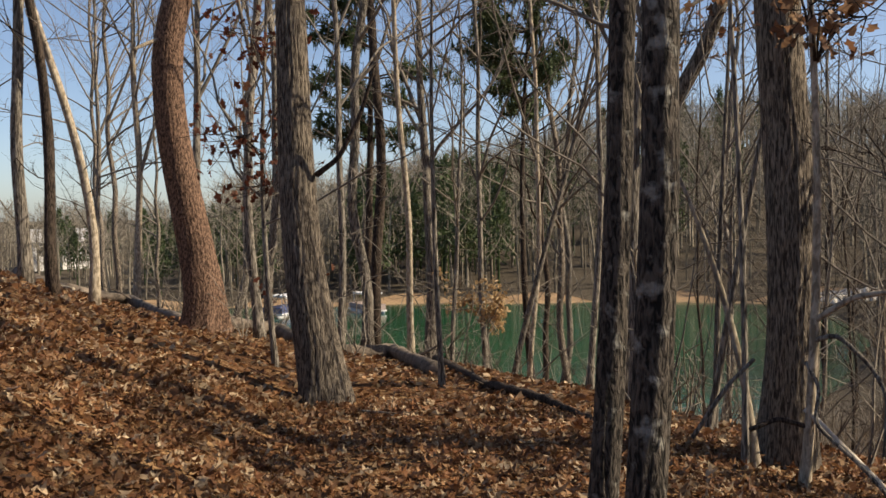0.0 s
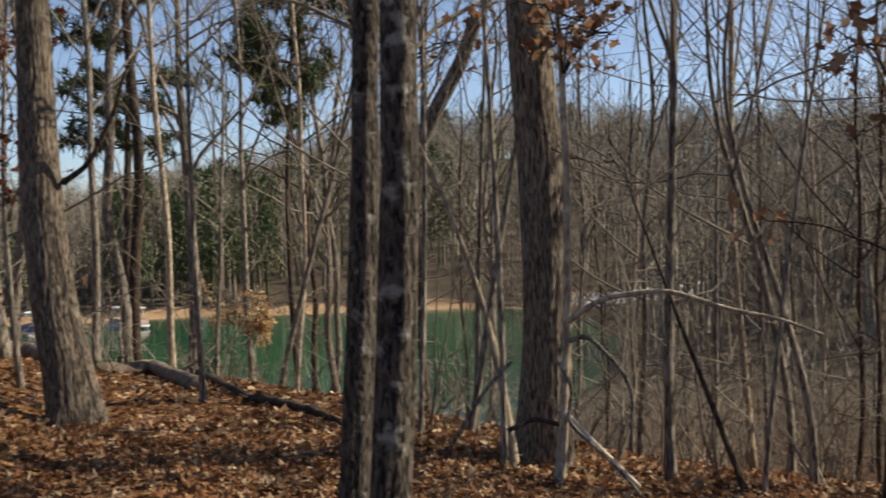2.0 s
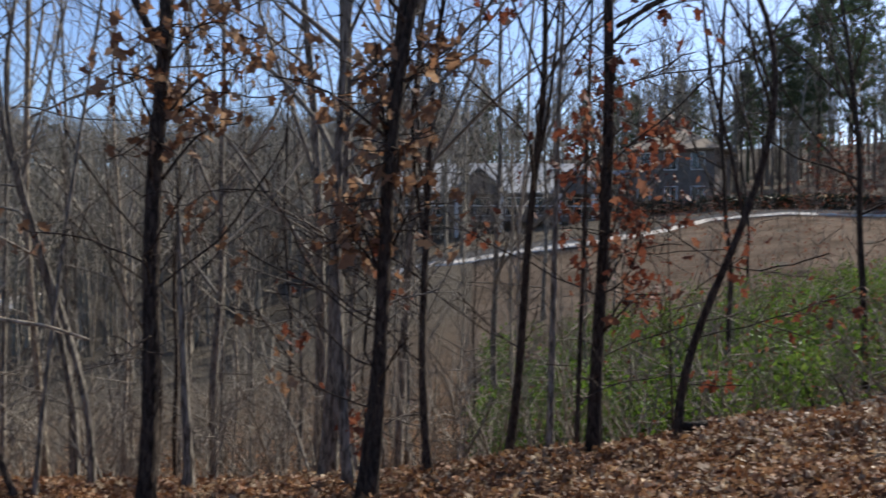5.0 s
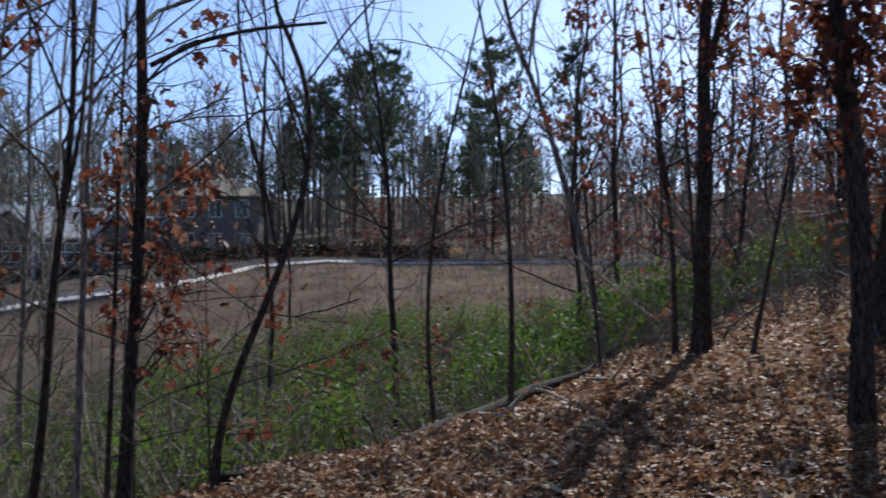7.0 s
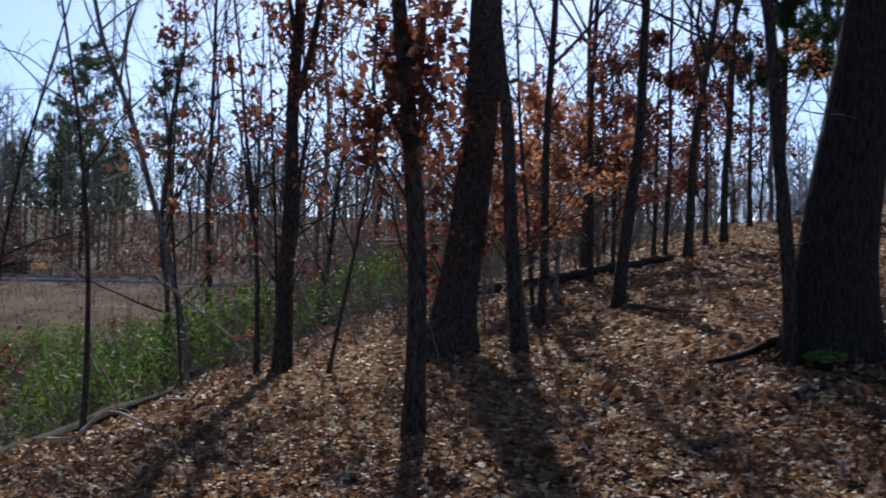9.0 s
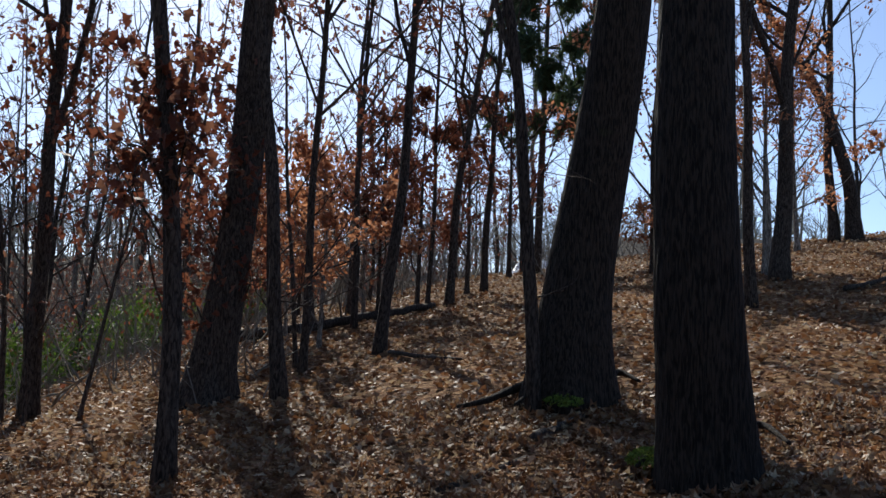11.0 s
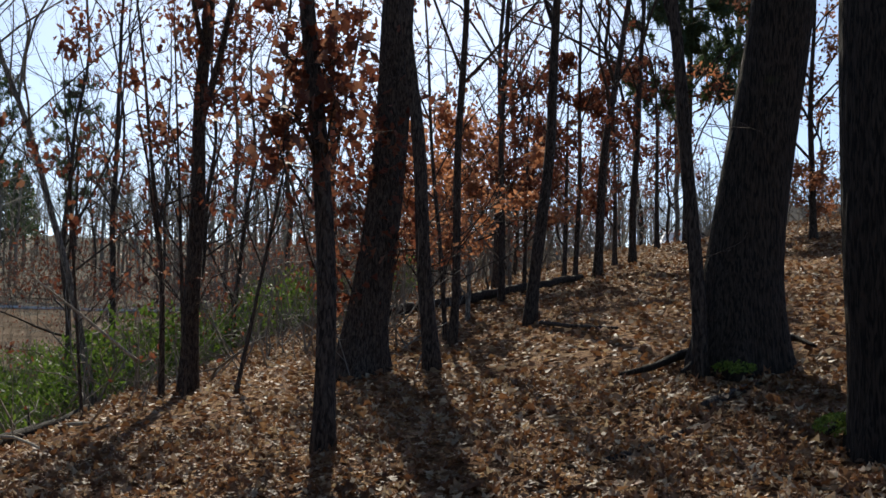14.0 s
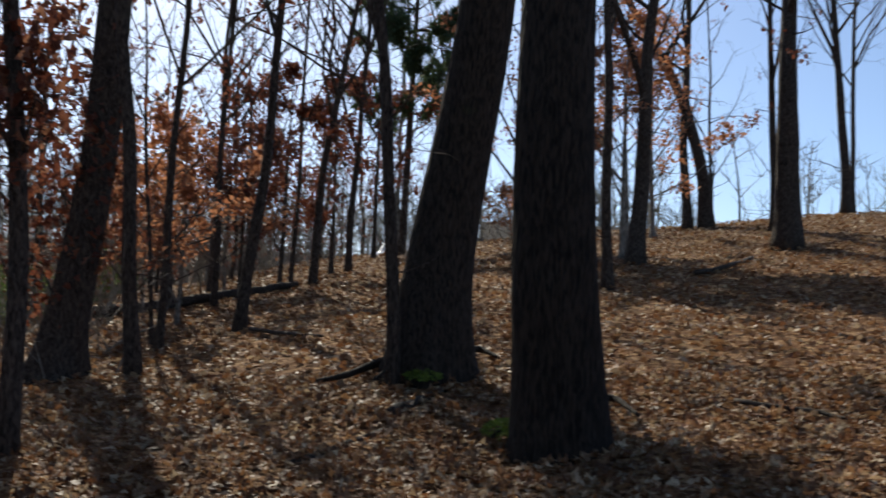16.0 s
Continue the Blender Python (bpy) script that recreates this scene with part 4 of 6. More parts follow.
limb(thin, [(2.59, 7.36, 0.67), (2.65, 7.26, 0.52), (2.59, 7.20, 0.30), (2.66, 7.10, 0.21), (2.81, 6.97, 0.06), (2.99, 6.83, -0.18)], 0.014, 0.012, BARK_GREY)
limb(thin, [(2.59, 7.36, 0.36), (2.71, 7.24, 0.21), (2.86, 7.11, 0.04), (3.01, 6.98, -0.13)], 0.024, 0.018, WOOD_BLEACHED)
limb(thin, [(2.28, 7.46, 0.68), (2.09, 7.45, 0.50), (1.86, 7.46, 0.15)], 0.014, 0.016, BARK_GREY)
limb(thin, [(2.60, 7.35, 0.24), (2.40, 7.35, 0.30), (2.21, 7.33, 0.23)], 0.016, 0.018, BARK_DARK)
limb(fork, [(2.34, 11.26, 2.33), (2.60, 11.10, 2.86), (2.82, 10.95, 3.28), (2.97, 10.81, 3.76)], 0.089, 0.072, BARK_GREY)
limb(snag, [(3.18, 7.44, 1.81), (3.29, 7.30, 1.90), (3.44, 7.13, 2.04)], 0.016, 0.010, BARK_PALE)
limb(oak1, [(-1.02, 10.54, 2.08), (-0.78, 10.45, 2.24), (-0.56, 10.38, 2.66), (-0.43, 10.28, 3.06)], 0.031, 0.014, BARK_DARK)
limb(br6, [(7.56, 4.55, 3.27), (7.68, 4.20, 3.46), (7.82, 3.82, 3.56), (8.05, 3.29, 3.63)], 0.021, 0.012, BARK_DARK)
limb(red, [(-3.66, 15.68, 4.36), (-3.96, 15.46, 4.21), (-4.15, 15.25, 4.07)], 0.039, 0.022, BARK_PALE)
limb(sap8, [(12.31, 1.23, 1.18), (12.06, 1.79, 1.67), (11.84, 2.21, 2.02)], 0.019, 0.010, BARK_PALE)
cluster(thin, 2.53, 7.11, 2.99, 17, 0.23, LEAF_DRY, seed=540)
cluster(thin, 2.73, 7.41, 2.99, 17, 0.23, LEAF_DRY, seed=541)
cluster(thin, 2.82, 7.22, 3.00, 17, 0.23, LEAF_DRY, seed=542)
cluster(thin, 2.87, 7.04, 2.88, 17, 0.23, LEAF_DRY, seed=543)
cluster(thin, 2.56, 7.53, 3.16, 17, 0.23, LEAF_DRY, seed=544)
cluster(fork, 2.84, 10.91, 3.45, 17, 0.34, LEAF_DRY, seed=560)
cluster(fork, 3.20, 11.20, 3.55, 17, 0.34, LEAF_DRY, seed=561)
cluster(sap1, -1.79, 12.23, 2.35, 22, 0.34, seed=580)
cluster(sap1, -1.71, 12.60, 2.83, 22, 0.34, seed=581)
cluster(sap1, -2.20, 12.37, 2.56, 22, 0.34, seed=582)
cluster(sap1, -2.41, 12.19, 2.61, 22, 0.34, seed=583)
cluster(sap1, -1.93, 12.62, 2.05, 22, 0.34, seed=584)
cluster(sap1, -1.65, 12.50, 2.10, 22, 0.34, seed=585)
cluster(sap1, -2.09, 12.29, 3.76, 22, 0.34, seed=586)
cluster(sap1, -1.78, 12.69, 3.82, 22, 0.34, seed=587)
cluster(dk35, 4.04, 5.64, 2.87, 17, 0.22, LEAF_DRY, seed=600)
cluster(dk35, 4.29, 5.89, 2.49, 17, 0.22, LEAF_DRY, seed=601)
cluster(dk35, 3.94, 5.95, 2.63, 17, 0.22, LEAF_DRY, seed=602)
cluster(dk35, 4.03, 5.70, 2.35, 17, 0.22, LEAF_DRY, seed=603)
cluster(dk35, 4.41, 5.86, 2.53, 17, 0.22, LEAF_DRY, seed=604)
cluster(dk35, 4.44, 5.36, 2.65, 17, 0.22, LEAF_DRY, seed=620)
cluster(dk35, 4.72, 5.59, 2.52, 17, 0.22, LEAF_DRY, seed=621)
cluster(dk35, 4.53, 5.54, 2.32, 17, 0.22, LEAF_DRY, seed=622)
cluster(dk35, 4.42, 5.43, 2.94, 17, 0.22, LEAF_DRY, seed=623)
cluster(dk12, 5.46, 4.64, 2.80, 17, 0.22, LEAF_DRY, seed=640)
cluster(dk12, 5.41, 5.20, 2.51, 17, 0.22, LEAF_DRY, seed=641)
cluster(dk12, 5.35, 5.05, 2.71, 17, 0.22, LEAF_DRY, seed=642)
cluster(dk12, 5.41, 4.77, 2.18, 17, 0.22, LEAF_DRY, seed=643)
cluster(dk12, 5.39, 5.30, 1.77, 17, 0.22, LEAF_DRY, seed=644)
cluster(dk12, 5.63, 4.83, 1.80, 17, 0.22, LEAF_DRY, seed=645)
cluster(dk12, 5.13, 5.14, 1.62, 17, 0.22, LEAF_DRY, seed=646)
cluster(dk12, 5.60, 5.14, 2.29, 17, 0.22, LEAF_DRY, seed=647)
cluster(dk6, 4.69, 5.36, 2.64, 17, 0.22, LEAF_DRY, seed=660)
cluster(dk6, 5.43, 5.09, 2.76, 17, 0.22, LEAF_DRY, seed=661)
cluster(dk6, 5.12, 5.20, 1.56, 17, 0.22, LEAF_DRY, seed=662)
cluster(dk6, 5.13, 4.97, 1.81, 17, 0.22, LEAF_DRY, seed=663)
cluster(dk6, 5.62, 4.97, 1.70, 17, 0.22, LEAF_DRY, seed=664)
cluster(dk6, 5.25, 5.14, 1.65, 17, 0.22, LEAF_DRY, seed=665)
cluster(dk6, 5.38, 4.78, 2.19, 17, 0.22, LEAF_DRY, seed=666)
cluster(dk6, 5.77, 4.87, 2.76, 17, 0.22, LEAF_DRY, seed=667)
cluster(br6, 7.39, 4.34, 3.09, 13, 0.26, seed=680)
cluster(br6, 7.88, 4.21, 3.52, 13, 0.26, seed=681)
cluster(br6, 7.87, 3.95, 3.45, 13, 0.26, seed=682)
cluster(br6, 7.49, 4.27, 1.15, 13, 0.26, seed=683)
cluster(br6, 7.59, 4.78, 2.28, 13, 0.26, seed=684)
cluster(br6, 7.39, 4.81, 2.17, 13, 0.26, seed=685)
cluster(br6, 7.39, 4.53, 1.63, 13, 0.26, seed=686)
cluster(br6, 7.83, 4.49, 1.49, 13, 0.26, seed=687)
cluster(br6, 7.80, 4.25, 1.13, 13, 0.26, seed=688)
cluster(br6, 7.53, 4.41, 1.77, 13, 0.26, seed=689)
cluster(t865, 14.22, 0.97, 5.14, 42, 0.34, seed=700)
cluster(t865, 14.58, 0.71, 5.10, 42, 0.34, seed=701)
cluster(t865, 14.45, 0.47, 4.62, 42, 0.34, seed=702)
cluster(t865, 14.31, 0.32, 4.52, 42, 0.34, seed=703)
cluster(t865, 14.62, 0.86, 5.41, 42, 0.34, seed=704)
cluster(t865, 14.51, 0.19, 5.57, 42, 0.34, seed=705)
cluster(t865, 14.31, 1.17, 3.96, 42, 0.34, seed=706)
cluster(t865, 14.64, 1.42, 4.09, 42, 0.34, seed=707)
cluster(t865, 14.57, 0.04, 5.67, 42, 0.34, seed=708)
cluster(t578, 7.86, -0.19, 3.10, 42, 0.24, seed=720)
cluster(t578, 8.20, -0.39, 3.80, 42, 0.24, seed=721)
cluster(t578, 8.06, -0.23, 3.06, 42, 0.24, seed=722)
cluster(t578, 7.88, -0.62, 3.21, 42, 0.24, seed=723)
cluster(t578, 8.23, -0.68, 3.63, 42, 0.24, seed=724)
cluster(t578, 8.09, -0.55, 3.46, 42, 0.24, seed=725)
cluster(t578, 7.97, -0.11, 2.80, 42, 0.24, seed=726)
cluster(t578, 8.28, -0.74, 2.95, 42, 0.24, seed=727)
cluster(t578, 8.16, -0.22, 3.55, 42, 0.24, seed=728)
cluster(burl, 12.69, -1.45, 3.96, 70, 0.42, seed=740)
cluster(burl, 13.03, -1.57, 2.58, 70, 0.42, seed=741)
cluster(burl, 12.92, -1.22, 2.43, 70, 0.42, seed=742)
cluster(burl, 12.76, -1.33, 3.43, 70, 0.42, seed=743)
cluster(burl, 13.14, -1.02, 2.99, 70, 0.42, seed=744)
cluster(burl, 12.93, -1.62, 3.80, 70, 0.42, seed=745)
cluster(burl, 12.77, -1.74, 2.49, 70, 0.42, seed=746)
cluster(burl, 13.18, -1.09, 3.48, 70, 0.42, seed=747)
cluster(burl, 12.77, -0.67, 3.34, 70, 0.42, seed=760)
cluster(burl, 13.10, -0.89, 2.30, 70, 0.42, seed=761)
cluster(burl, 12.92, -1.20, 4.62, 70, 0.42, seed=762)
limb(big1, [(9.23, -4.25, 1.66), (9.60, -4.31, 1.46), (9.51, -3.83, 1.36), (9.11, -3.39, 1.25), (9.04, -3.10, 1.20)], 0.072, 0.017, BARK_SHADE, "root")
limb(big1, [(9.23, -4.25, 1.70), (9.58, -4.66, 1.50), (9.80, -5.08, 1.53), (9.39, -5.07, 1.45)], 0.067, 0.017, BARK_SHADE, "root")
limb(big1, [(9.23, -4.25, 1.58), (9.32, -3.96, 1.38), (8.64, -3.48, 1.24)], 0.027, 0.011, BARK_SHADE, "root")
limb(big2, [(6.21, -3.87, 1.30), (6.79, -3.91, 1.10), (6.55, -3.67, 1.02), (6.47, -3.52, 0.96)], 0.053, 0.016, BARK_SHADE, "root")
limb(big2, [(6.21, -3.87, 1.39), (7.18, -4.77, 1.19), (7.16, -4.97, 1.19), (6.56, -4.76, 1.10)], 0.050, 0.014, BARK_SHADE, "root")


# ---- more trees of the same wood, in the middle distance ----
def wood(group, name, kinds, count, bearings, radii, seed, scale=(0.75, 1.25), gap=0.8):
    """Copies of a few trees, spread over a stretch of the plan."""
    rng = np.random.default_rng(seed)
    done = []
    while len(done) < count:
        a, r = radians(rng.uniform(*bearings)), math.sqrt(rng.uniform(radii[0] ** 2, radii[1] ** 2))
        x, y = -math.sin(a) * r, math.cos(a) * r
        if min((math.hypot(x - q[0], y - q[1]) for q in done), default=9) < gap:
            gap *= 0.995
            continue
        done.append((x, y))
        z = float(ground_z(x, y)) - 0.1
        if z < -7.3:
            continue
        s = rng.uniform(*scale)
        t = kinds[rng.integers(len(kinds))]
        m = Matrix.LocRotScale((x, y, z), Euler((rng.normal(0, 0.03), rng.normal(0, 0.03), rng.uniform(0, 6.28))), (s * rng.uniform(0.8, 1.2),) * 2 + (s,))
        tagged(copy_thing(t, m), group=group)


SLIM = [tree("tree", *p, 0.042, (0.01 * k, 0, 0, 6), 11 + k, 0.25, 12, (BARK_GREY, BARK_DARK, BARK_GREY, BARK_PALE)[k], 200 + k, "slim bare sapling crowded among others in the ravine", spread=0.7, crook=0.07) for k, p in enumerate(((5.8, 13.5), (9.5, 14.2), (13.0, 12.6), (14.6, 19.0)))]
TALL = [tree("tree", *p, 0.1, (0.02 - 0.02 * k, 0, 0, 8), 17 + k, 0.4, 14, (BARK_GREY, BARK_OAK, BARK_DARK)[k], 210 + k, "tall bare hardwood in the middle distance", spread=0.9, crook=0.1) for k, p in enumerate(((7.5, 28.0), (18.5, 26.0), (3.0, 31.0)))]
LEAFY = [tree("tree", *p, 0.07, (0.02, 0, 0, 6), 10 + k, 0.12, 15, BARK_DARK, 220 + k, "dark young oak holding on to dry rust-brown leaves", leaves=(480, 0.8, 30), leaf_mat=LEAF_BROWN, spread=0.75, leaf_size=0.14, crook=0.1) for k, p in enumerate(((26.0, 1.5), (29.0, -3.0), (24.5, 4.2)))]
TORN = [tree("tree", *p, 0.11, (0.0, 0, 0, 6), 17 + k, 0.4, 13, BARK_DARK, 230 + k, "tall dark tree with a few dry leaves in its top", leaves=(130, 5, 30), leaf_mat=LEAF_BROWN, spread=0.75, leaf_size=0.16) for k, p in enumerate(((33.0, -2.0), (36.0, 5.0)))]
PINES = [pine("pine_tree", *p, 0.17, (0.01, 0, 0, 8), 19 + 2 * k, 0.45, 10, 240 + k, "tall pine with a dark green crown behind the houses", span=3.6, needles=9000, needle=0.42) for k, p in enumerate(((96.0, 17.0), (104.0, 27.0)))]
wood("saplings in the ravine", "tree", SLIM, 34, (-47, -14), (11.5, 42), 1)
wood("tall trees in the ravine", "tree", TALL + SLIM, 18, (-47, -12), (22, 70), 2)
wood("saplings in the ravine", "tree", SLIM, 9, (-58, -47), (12, 40), 11)
wood("trees above the lake", "tree", SLIM + TALL, 8, (-14, 10), (17, 34), 3)
wood("trees above the lake", "tree", TALL, 8, (8, 27), (26, 60), 4)
wood("trees across the gully", "tree", TALL + SLIM, 9, (-92, -52), (26, 62), 5, (0.6, 0.95), gap=3)
wood("trees behind the houses", "tree", TALL, 24, (-98, -42), (84, 120), 6, (0.75, 1.05), gap=3)
wood("pines behind the houses", "pine_tree", PINES, 11, (-76, -64), (90, 122), 7, (0.7, 1.0), gap=3)
wood("young oaks up the slope", "tree", LEAFY, 8, (-105, -86), (26, 50), 8, (0.6, 1.0), gap=2)
wood("trees up the slope", "tree", TORN + TALL, 11, (-116, -84), (26, 75), 9, gap=2)
wood("young oaks up the slope", "tree", LEAFY, 6, (-113, -102), (27, 48), 12, (0.6, 0.9), gap=2)
wood("trees on the rise", "tree", TORN, 5, (-140, -114), (38, 70), 10)


# ---- far woods, one joined mass of bare trees ----
def rapid(name, verts, tris, mat):
    me = bpy.data.meshes.new(name)
    n, k = len(verts), len(tris)
    me.vertices.add(n)
    me.vertices.foreach_set("co", np.ascontiguousarray(verts, np.float32).ravel())
    me.loops.add(3 * k)
    me.loops.foreach_set("vertex_index", np.ascontiguousarray(tris, np.int32).ravel())
    me.polygons.add(k)
    me.polygons.foreach_set("loop_start", np.arange(0, 3 * k, 3, dtype=np.int32))
    me.polygons.foreach_set("loop_total", np.full(k, 3, np.int32))
    me.materials.append(mat)
    me.update()
    me.validate()
    return new(name, me)


def triangles(soup):
    out = []
    for f in soup.f:
        out.extend((f[0], f[i], f[i + 1]) for i in range(1, len(f) - 1))
    return np.concatenate(soup.v), np.array(out)


def far_tree(seed, wide=1.0):
    rng = np.random.default_rng(seed)
    s = Soup()
    top = 13.0
    line, _ = strand(rng, (0, 0, -0.5), (0, 0, 1), top, 0.04, 6)
    tube(s, line, np.linspace(0.17, 0.03, 7), 4, False)
    for k in range(8):
        u = rng.uniform(0.3, 0.97)
        p0 = np.array([np.interp(u * 6, range(7), line[:, c]) for c in range(3)])
        az, l1 = rng.uniform(0, 6.28), (1.15 - u) * 5.5 * wide
        b, w = strand(rng, p0, (math.cos(az), math.sin(az), rng.uniform(0.5, 1.4)), l1, 0.15, 2)
        tube(s, b, np.linspace(0.06, 0.02, 3), 3, False)
        for _ in range(2):
            c, _ = strand(rng, b[rng.integers(1, 3)], w + rng.normal(0, 0.6, 3), l1 * 0.5, 0.2, 1)
            tube(s, c, (0.025, 0.012), 3, False)
    # the haze of fine twigs
    n = 60
    ends = np.concatenate(s.v)
    ends = ends[ends[:, 2] > top * 0.3]
    at = ends[rng.integers(0, len(ends), n)]
    rot = turns(rng, n, 0.45) @ np.array([(1, 0, 0), (0, 0.25, -0.97), (0, 0.97, 0.25)])
    scatter(s, BLADE_SHAPE * (0.5, 1, 1), BLADE_FACES, at, rng.uniform(1.0, 2.4, n), rot)
    return triangles(s)


def far_wood(name, label, count, bearings, radii, seed, make, mat, scale=(0.7, 1.2), keep=None):
    rng = np.random.default_rng(seed)
    shapes = [make(seed * 10 + k) for k in range(6)]
    vs, fs, n = [], [], 0
    while count > 0:
        a, r = radians(rng.uniform(*bearings)), math.sqrt(rng.uniform(radii[0] ** 2, radii[1] ** 2))
        x, y = -math.sin(a) * r, math.cos(a) * r
        z = float(ground_z(x, y))
        count -= 1
        if z < -7.1 or (keep and not keep(x, y)):
            continue
        v, f = shapes[rng.integers(6)]
        c, s, k = math.cos(q := rng.uniform(0, 6.28)), math.sin(q), rng.uniform(*scale)
        vs.append(v @ np.array([(c, s, 0), (-s, c, 0), (0, 0, 1)]) * k + (x, y, z))
        fs.append(f + n)
        n += len(v)
    ob = rapid(name, np.concatenate(vs), np.concatenate(fs), mat)
    return tagged(ob, label, "woods", kind="stuff")


far_wood("distant_woods", "dense leafless grey-brown woods on the far hillside", 2400, (-48, 12), (113, 300), 31, far_tree, FAR_WOOD)
far_wood("distant_woods", "leafless woods behind the far shore", 620, (6, 34), (112, 260), 32, far_tree, FAR_WOOD, (0.5, 0.8))
far_wood("distant_woods", "thick bare woods beyond the houses", 750, (-128, -44), (112, 270), 33, far_tree, FAR_WOOD, (0.7, 1.1))
far_wood("distant_woods", "tall bare woods close behind the houses", 170, (-128, -44), (92, 140), 39, far_tree, FAR_WOOD, (0.9, 1.45))
far_wood("distant_woods", "sparse bare trees beyond the top of the slope", 45, (-139, -117), (60, 110), 40, far_tree, FAR_WOOD, (0.4, 0.75))
far_wood("distant_woods", "thick bare woods down in the ravine", 260, (-50, -22), (60, 113), 34, far_tree, FAR_WOOD, (0.7, 1.1))


def far_pine(seed):
    rng = np.random.default_rng(seed)
    s = Soup()
    tube(s, np.array([(0, 0, -0.5), (0, 0, 6), (0, 0, 12)]), (0.16, 0.1, 0.03), 4, False)
    n = 420
    h = rng.uniform(0.3, 1, n)
    a, r = rng.uniform(0, 6.28, n), (1.08 - h) * 3.4 * np.sqrt(rng.uniform(0.05, 1, n))
    at = np.stack([np.cos(a) * r, np.sin(a) * r, h * 12.3 + rng.normal(0, 0.2, n)], 1)
    scatter(s, BLADE_SHAPE * (6, 1, 1), BLADE_FACES, at, rng.uniform(0.5, 1.1, n), turns(rng, n, 0.2))
    return triangles(s)


far_wood("distant_evergreens", "dark green conifers among the bare trees by the far shore", 85, (-3, 5), (113, 180), 35, far_pine, NEEDLES)
far_wood("distant_evergreens", "dark green conifers on the far left shore", 50, (8, 21), (112, 180), 36, far_pine, NEEDLES, (0.5, 0.8))
far_wood("distant_evergreens", "conifers scattered over the far hillside", 60, (-20, 0), (130, 260), 37, far_pine, NEEDLES)
far_wood("distant_evergreens", "tall conifers behind the houses", 26, (-78, -50), (115, 170), 38, far_pine, NEEDLES, (0.8, 1.15))


# ---- undergrowth ----
FAR_BRUSH = material("distant_brush", (0.09, 0.062, 0.045), (0.21, 0.155, 0.115), 0.6, bump=0, spread=0.4)
def clump_stems(low, high, stems=3):
    def make(seed):
        rng = np.random.default_rng(seed)
        s = Soup()
        for _ in range(stems):
            top = rng.uniform(low, high)
            line, _ = strand(rng, (0, 0, -0.05), (rng.normal(0, 0.35), rng.normal(0, 0.35), 1), top, 0.16, 4)
            thick = max(1.0, low * 1.8)
            tube(s, line, np.linspace(0.012, 0.004, 5) * thick, 3, False)
            for _ in range(4 if low < 1.5 else 7):
                tw, _ = strand(rng, line[rng.integers(1, 5)], rng.normal(0, 0.7, 3) + (0, 0, 0.5), top * 0.45, 0.2, 2)
                tube(s, tw, np.array((0.006, 0.005, 0.003)) * thick, 3, False)
        return triangles(s)

    return make


def clump_leaves(low, high, count, size):
    def make(seed):
        rng = np.random.default_rng(seed + 500)
        s = Soup()
        h = rng.uniform(0.15, 1, count) * high
        wide = 0.38 * high * np.sqrt(rng.uniform(0, 1, count)) * (1.1 - 0.5 * h / high)
        a = rng.uniform(0, 6.28, count)
        at = np.stack([np.cos(a) * wide, np.sin(a) * wide, h], 1) + rng.normal(0, 0.05, (count, 3))
        scatter(s, SLIM_SHAPE, SLIM_FACES, at, rng.uniform(*size, count), turns(rng, count, 0.3))
        return triangles(s)

    return make


def build_shrubs(name, label, count, bearings, radii, seed, mat, stem_mat, height=(0.6, 1.7), leaves=40, size=(0.06, 0.14), keep=None):
    """Undergrowth: clumps of thin stems, with foliage where there is some."""
    made = far_wood(name, label, count, bearings, radii, seed, clump_stems(*height, 1 if leaves else 2), stem_mat, (0.6, 1.3), keep)
    made["category"] = "undergrowth"
    if leaves:
        foliage = far_wood("foliage", "", count, bearings, radii, seed, clump_leaves(*height, leaves, size), mat, (0.6, 1.3), keep)
        foliage.parent = made
        del foliage["category"], foliage["kind"]


def in_gully(x, y):
    a, r = math.degrees(math.atan2(-x, y)), math.hypot(x, y)
    near = np.interp(a, (-98, -90, -84, -76, -67, -58, -50), (32, 24, 19, 17, 15, 15, 18))
    patch = math.sin(x * 0.55 + 1.3 * math.sin(y * 0.4)) + math.sin(y * 0.7 + x * 0.23 + 2)
    return near < r < np.interp(a, (-98, -86, -78, -70, -50), (38, 36, 41, 44, 38)) and patch > -1.15


build_shrubs("green_shrubs", "dense fresh green honeysuckle-like undergrowth in the gully", 1900, (-98, -51), (11, 46), 41, LEAF_GREEN, TWIG, (0.5, 1.3), leaves=105, size=(0.07, 0.14), keep=in_gully)
build_shrubs("bare_brush", "tangled leafless grey-brown brush on the ravine side", 1100, (-60, -12), (9.5, 44), 42, None, TWIG, (0.6, 2.2), leaves=0)
build_shrubs("bare_brush", "thin leafless brush above the lake", 260, (-12, 14), (15, 34), 43, None, TWIG, (0.4, 1.6), leaves=0)
build_shrubs("brown_brush", "dry brown brush along the gully", 650, (-100, -52), (12, 40), 44, LEAF_BROWN, TWIG, (0.5, 1.6), leaves=5, size=(0.05, 0.1))
build_shrubs("brown_brush", "reddish-brown brush and dry saplings over the field", 620, (-100, -57), (31, 72), 48, LEAF_BROWN, TWIG, (0.7, 2.4), leaves=14, size=(0.08, 0.15))
build_shrubs("brown_brush", "rust-tinged thicket at the edge of the woods past the road", 300, (-100, -67), (75, 100), 50, LEAF_BROWN, FAR_BRUSH, (1.6, 4.5), leaves=26, size=(0.2, 0.4))
build_shrubs("bare_brush", "grey tangled brush near the top of the slope", 60, (-121, -112.5), (27, 36), 49, None, TWIG, (0.7, 2.0), leaves=0)
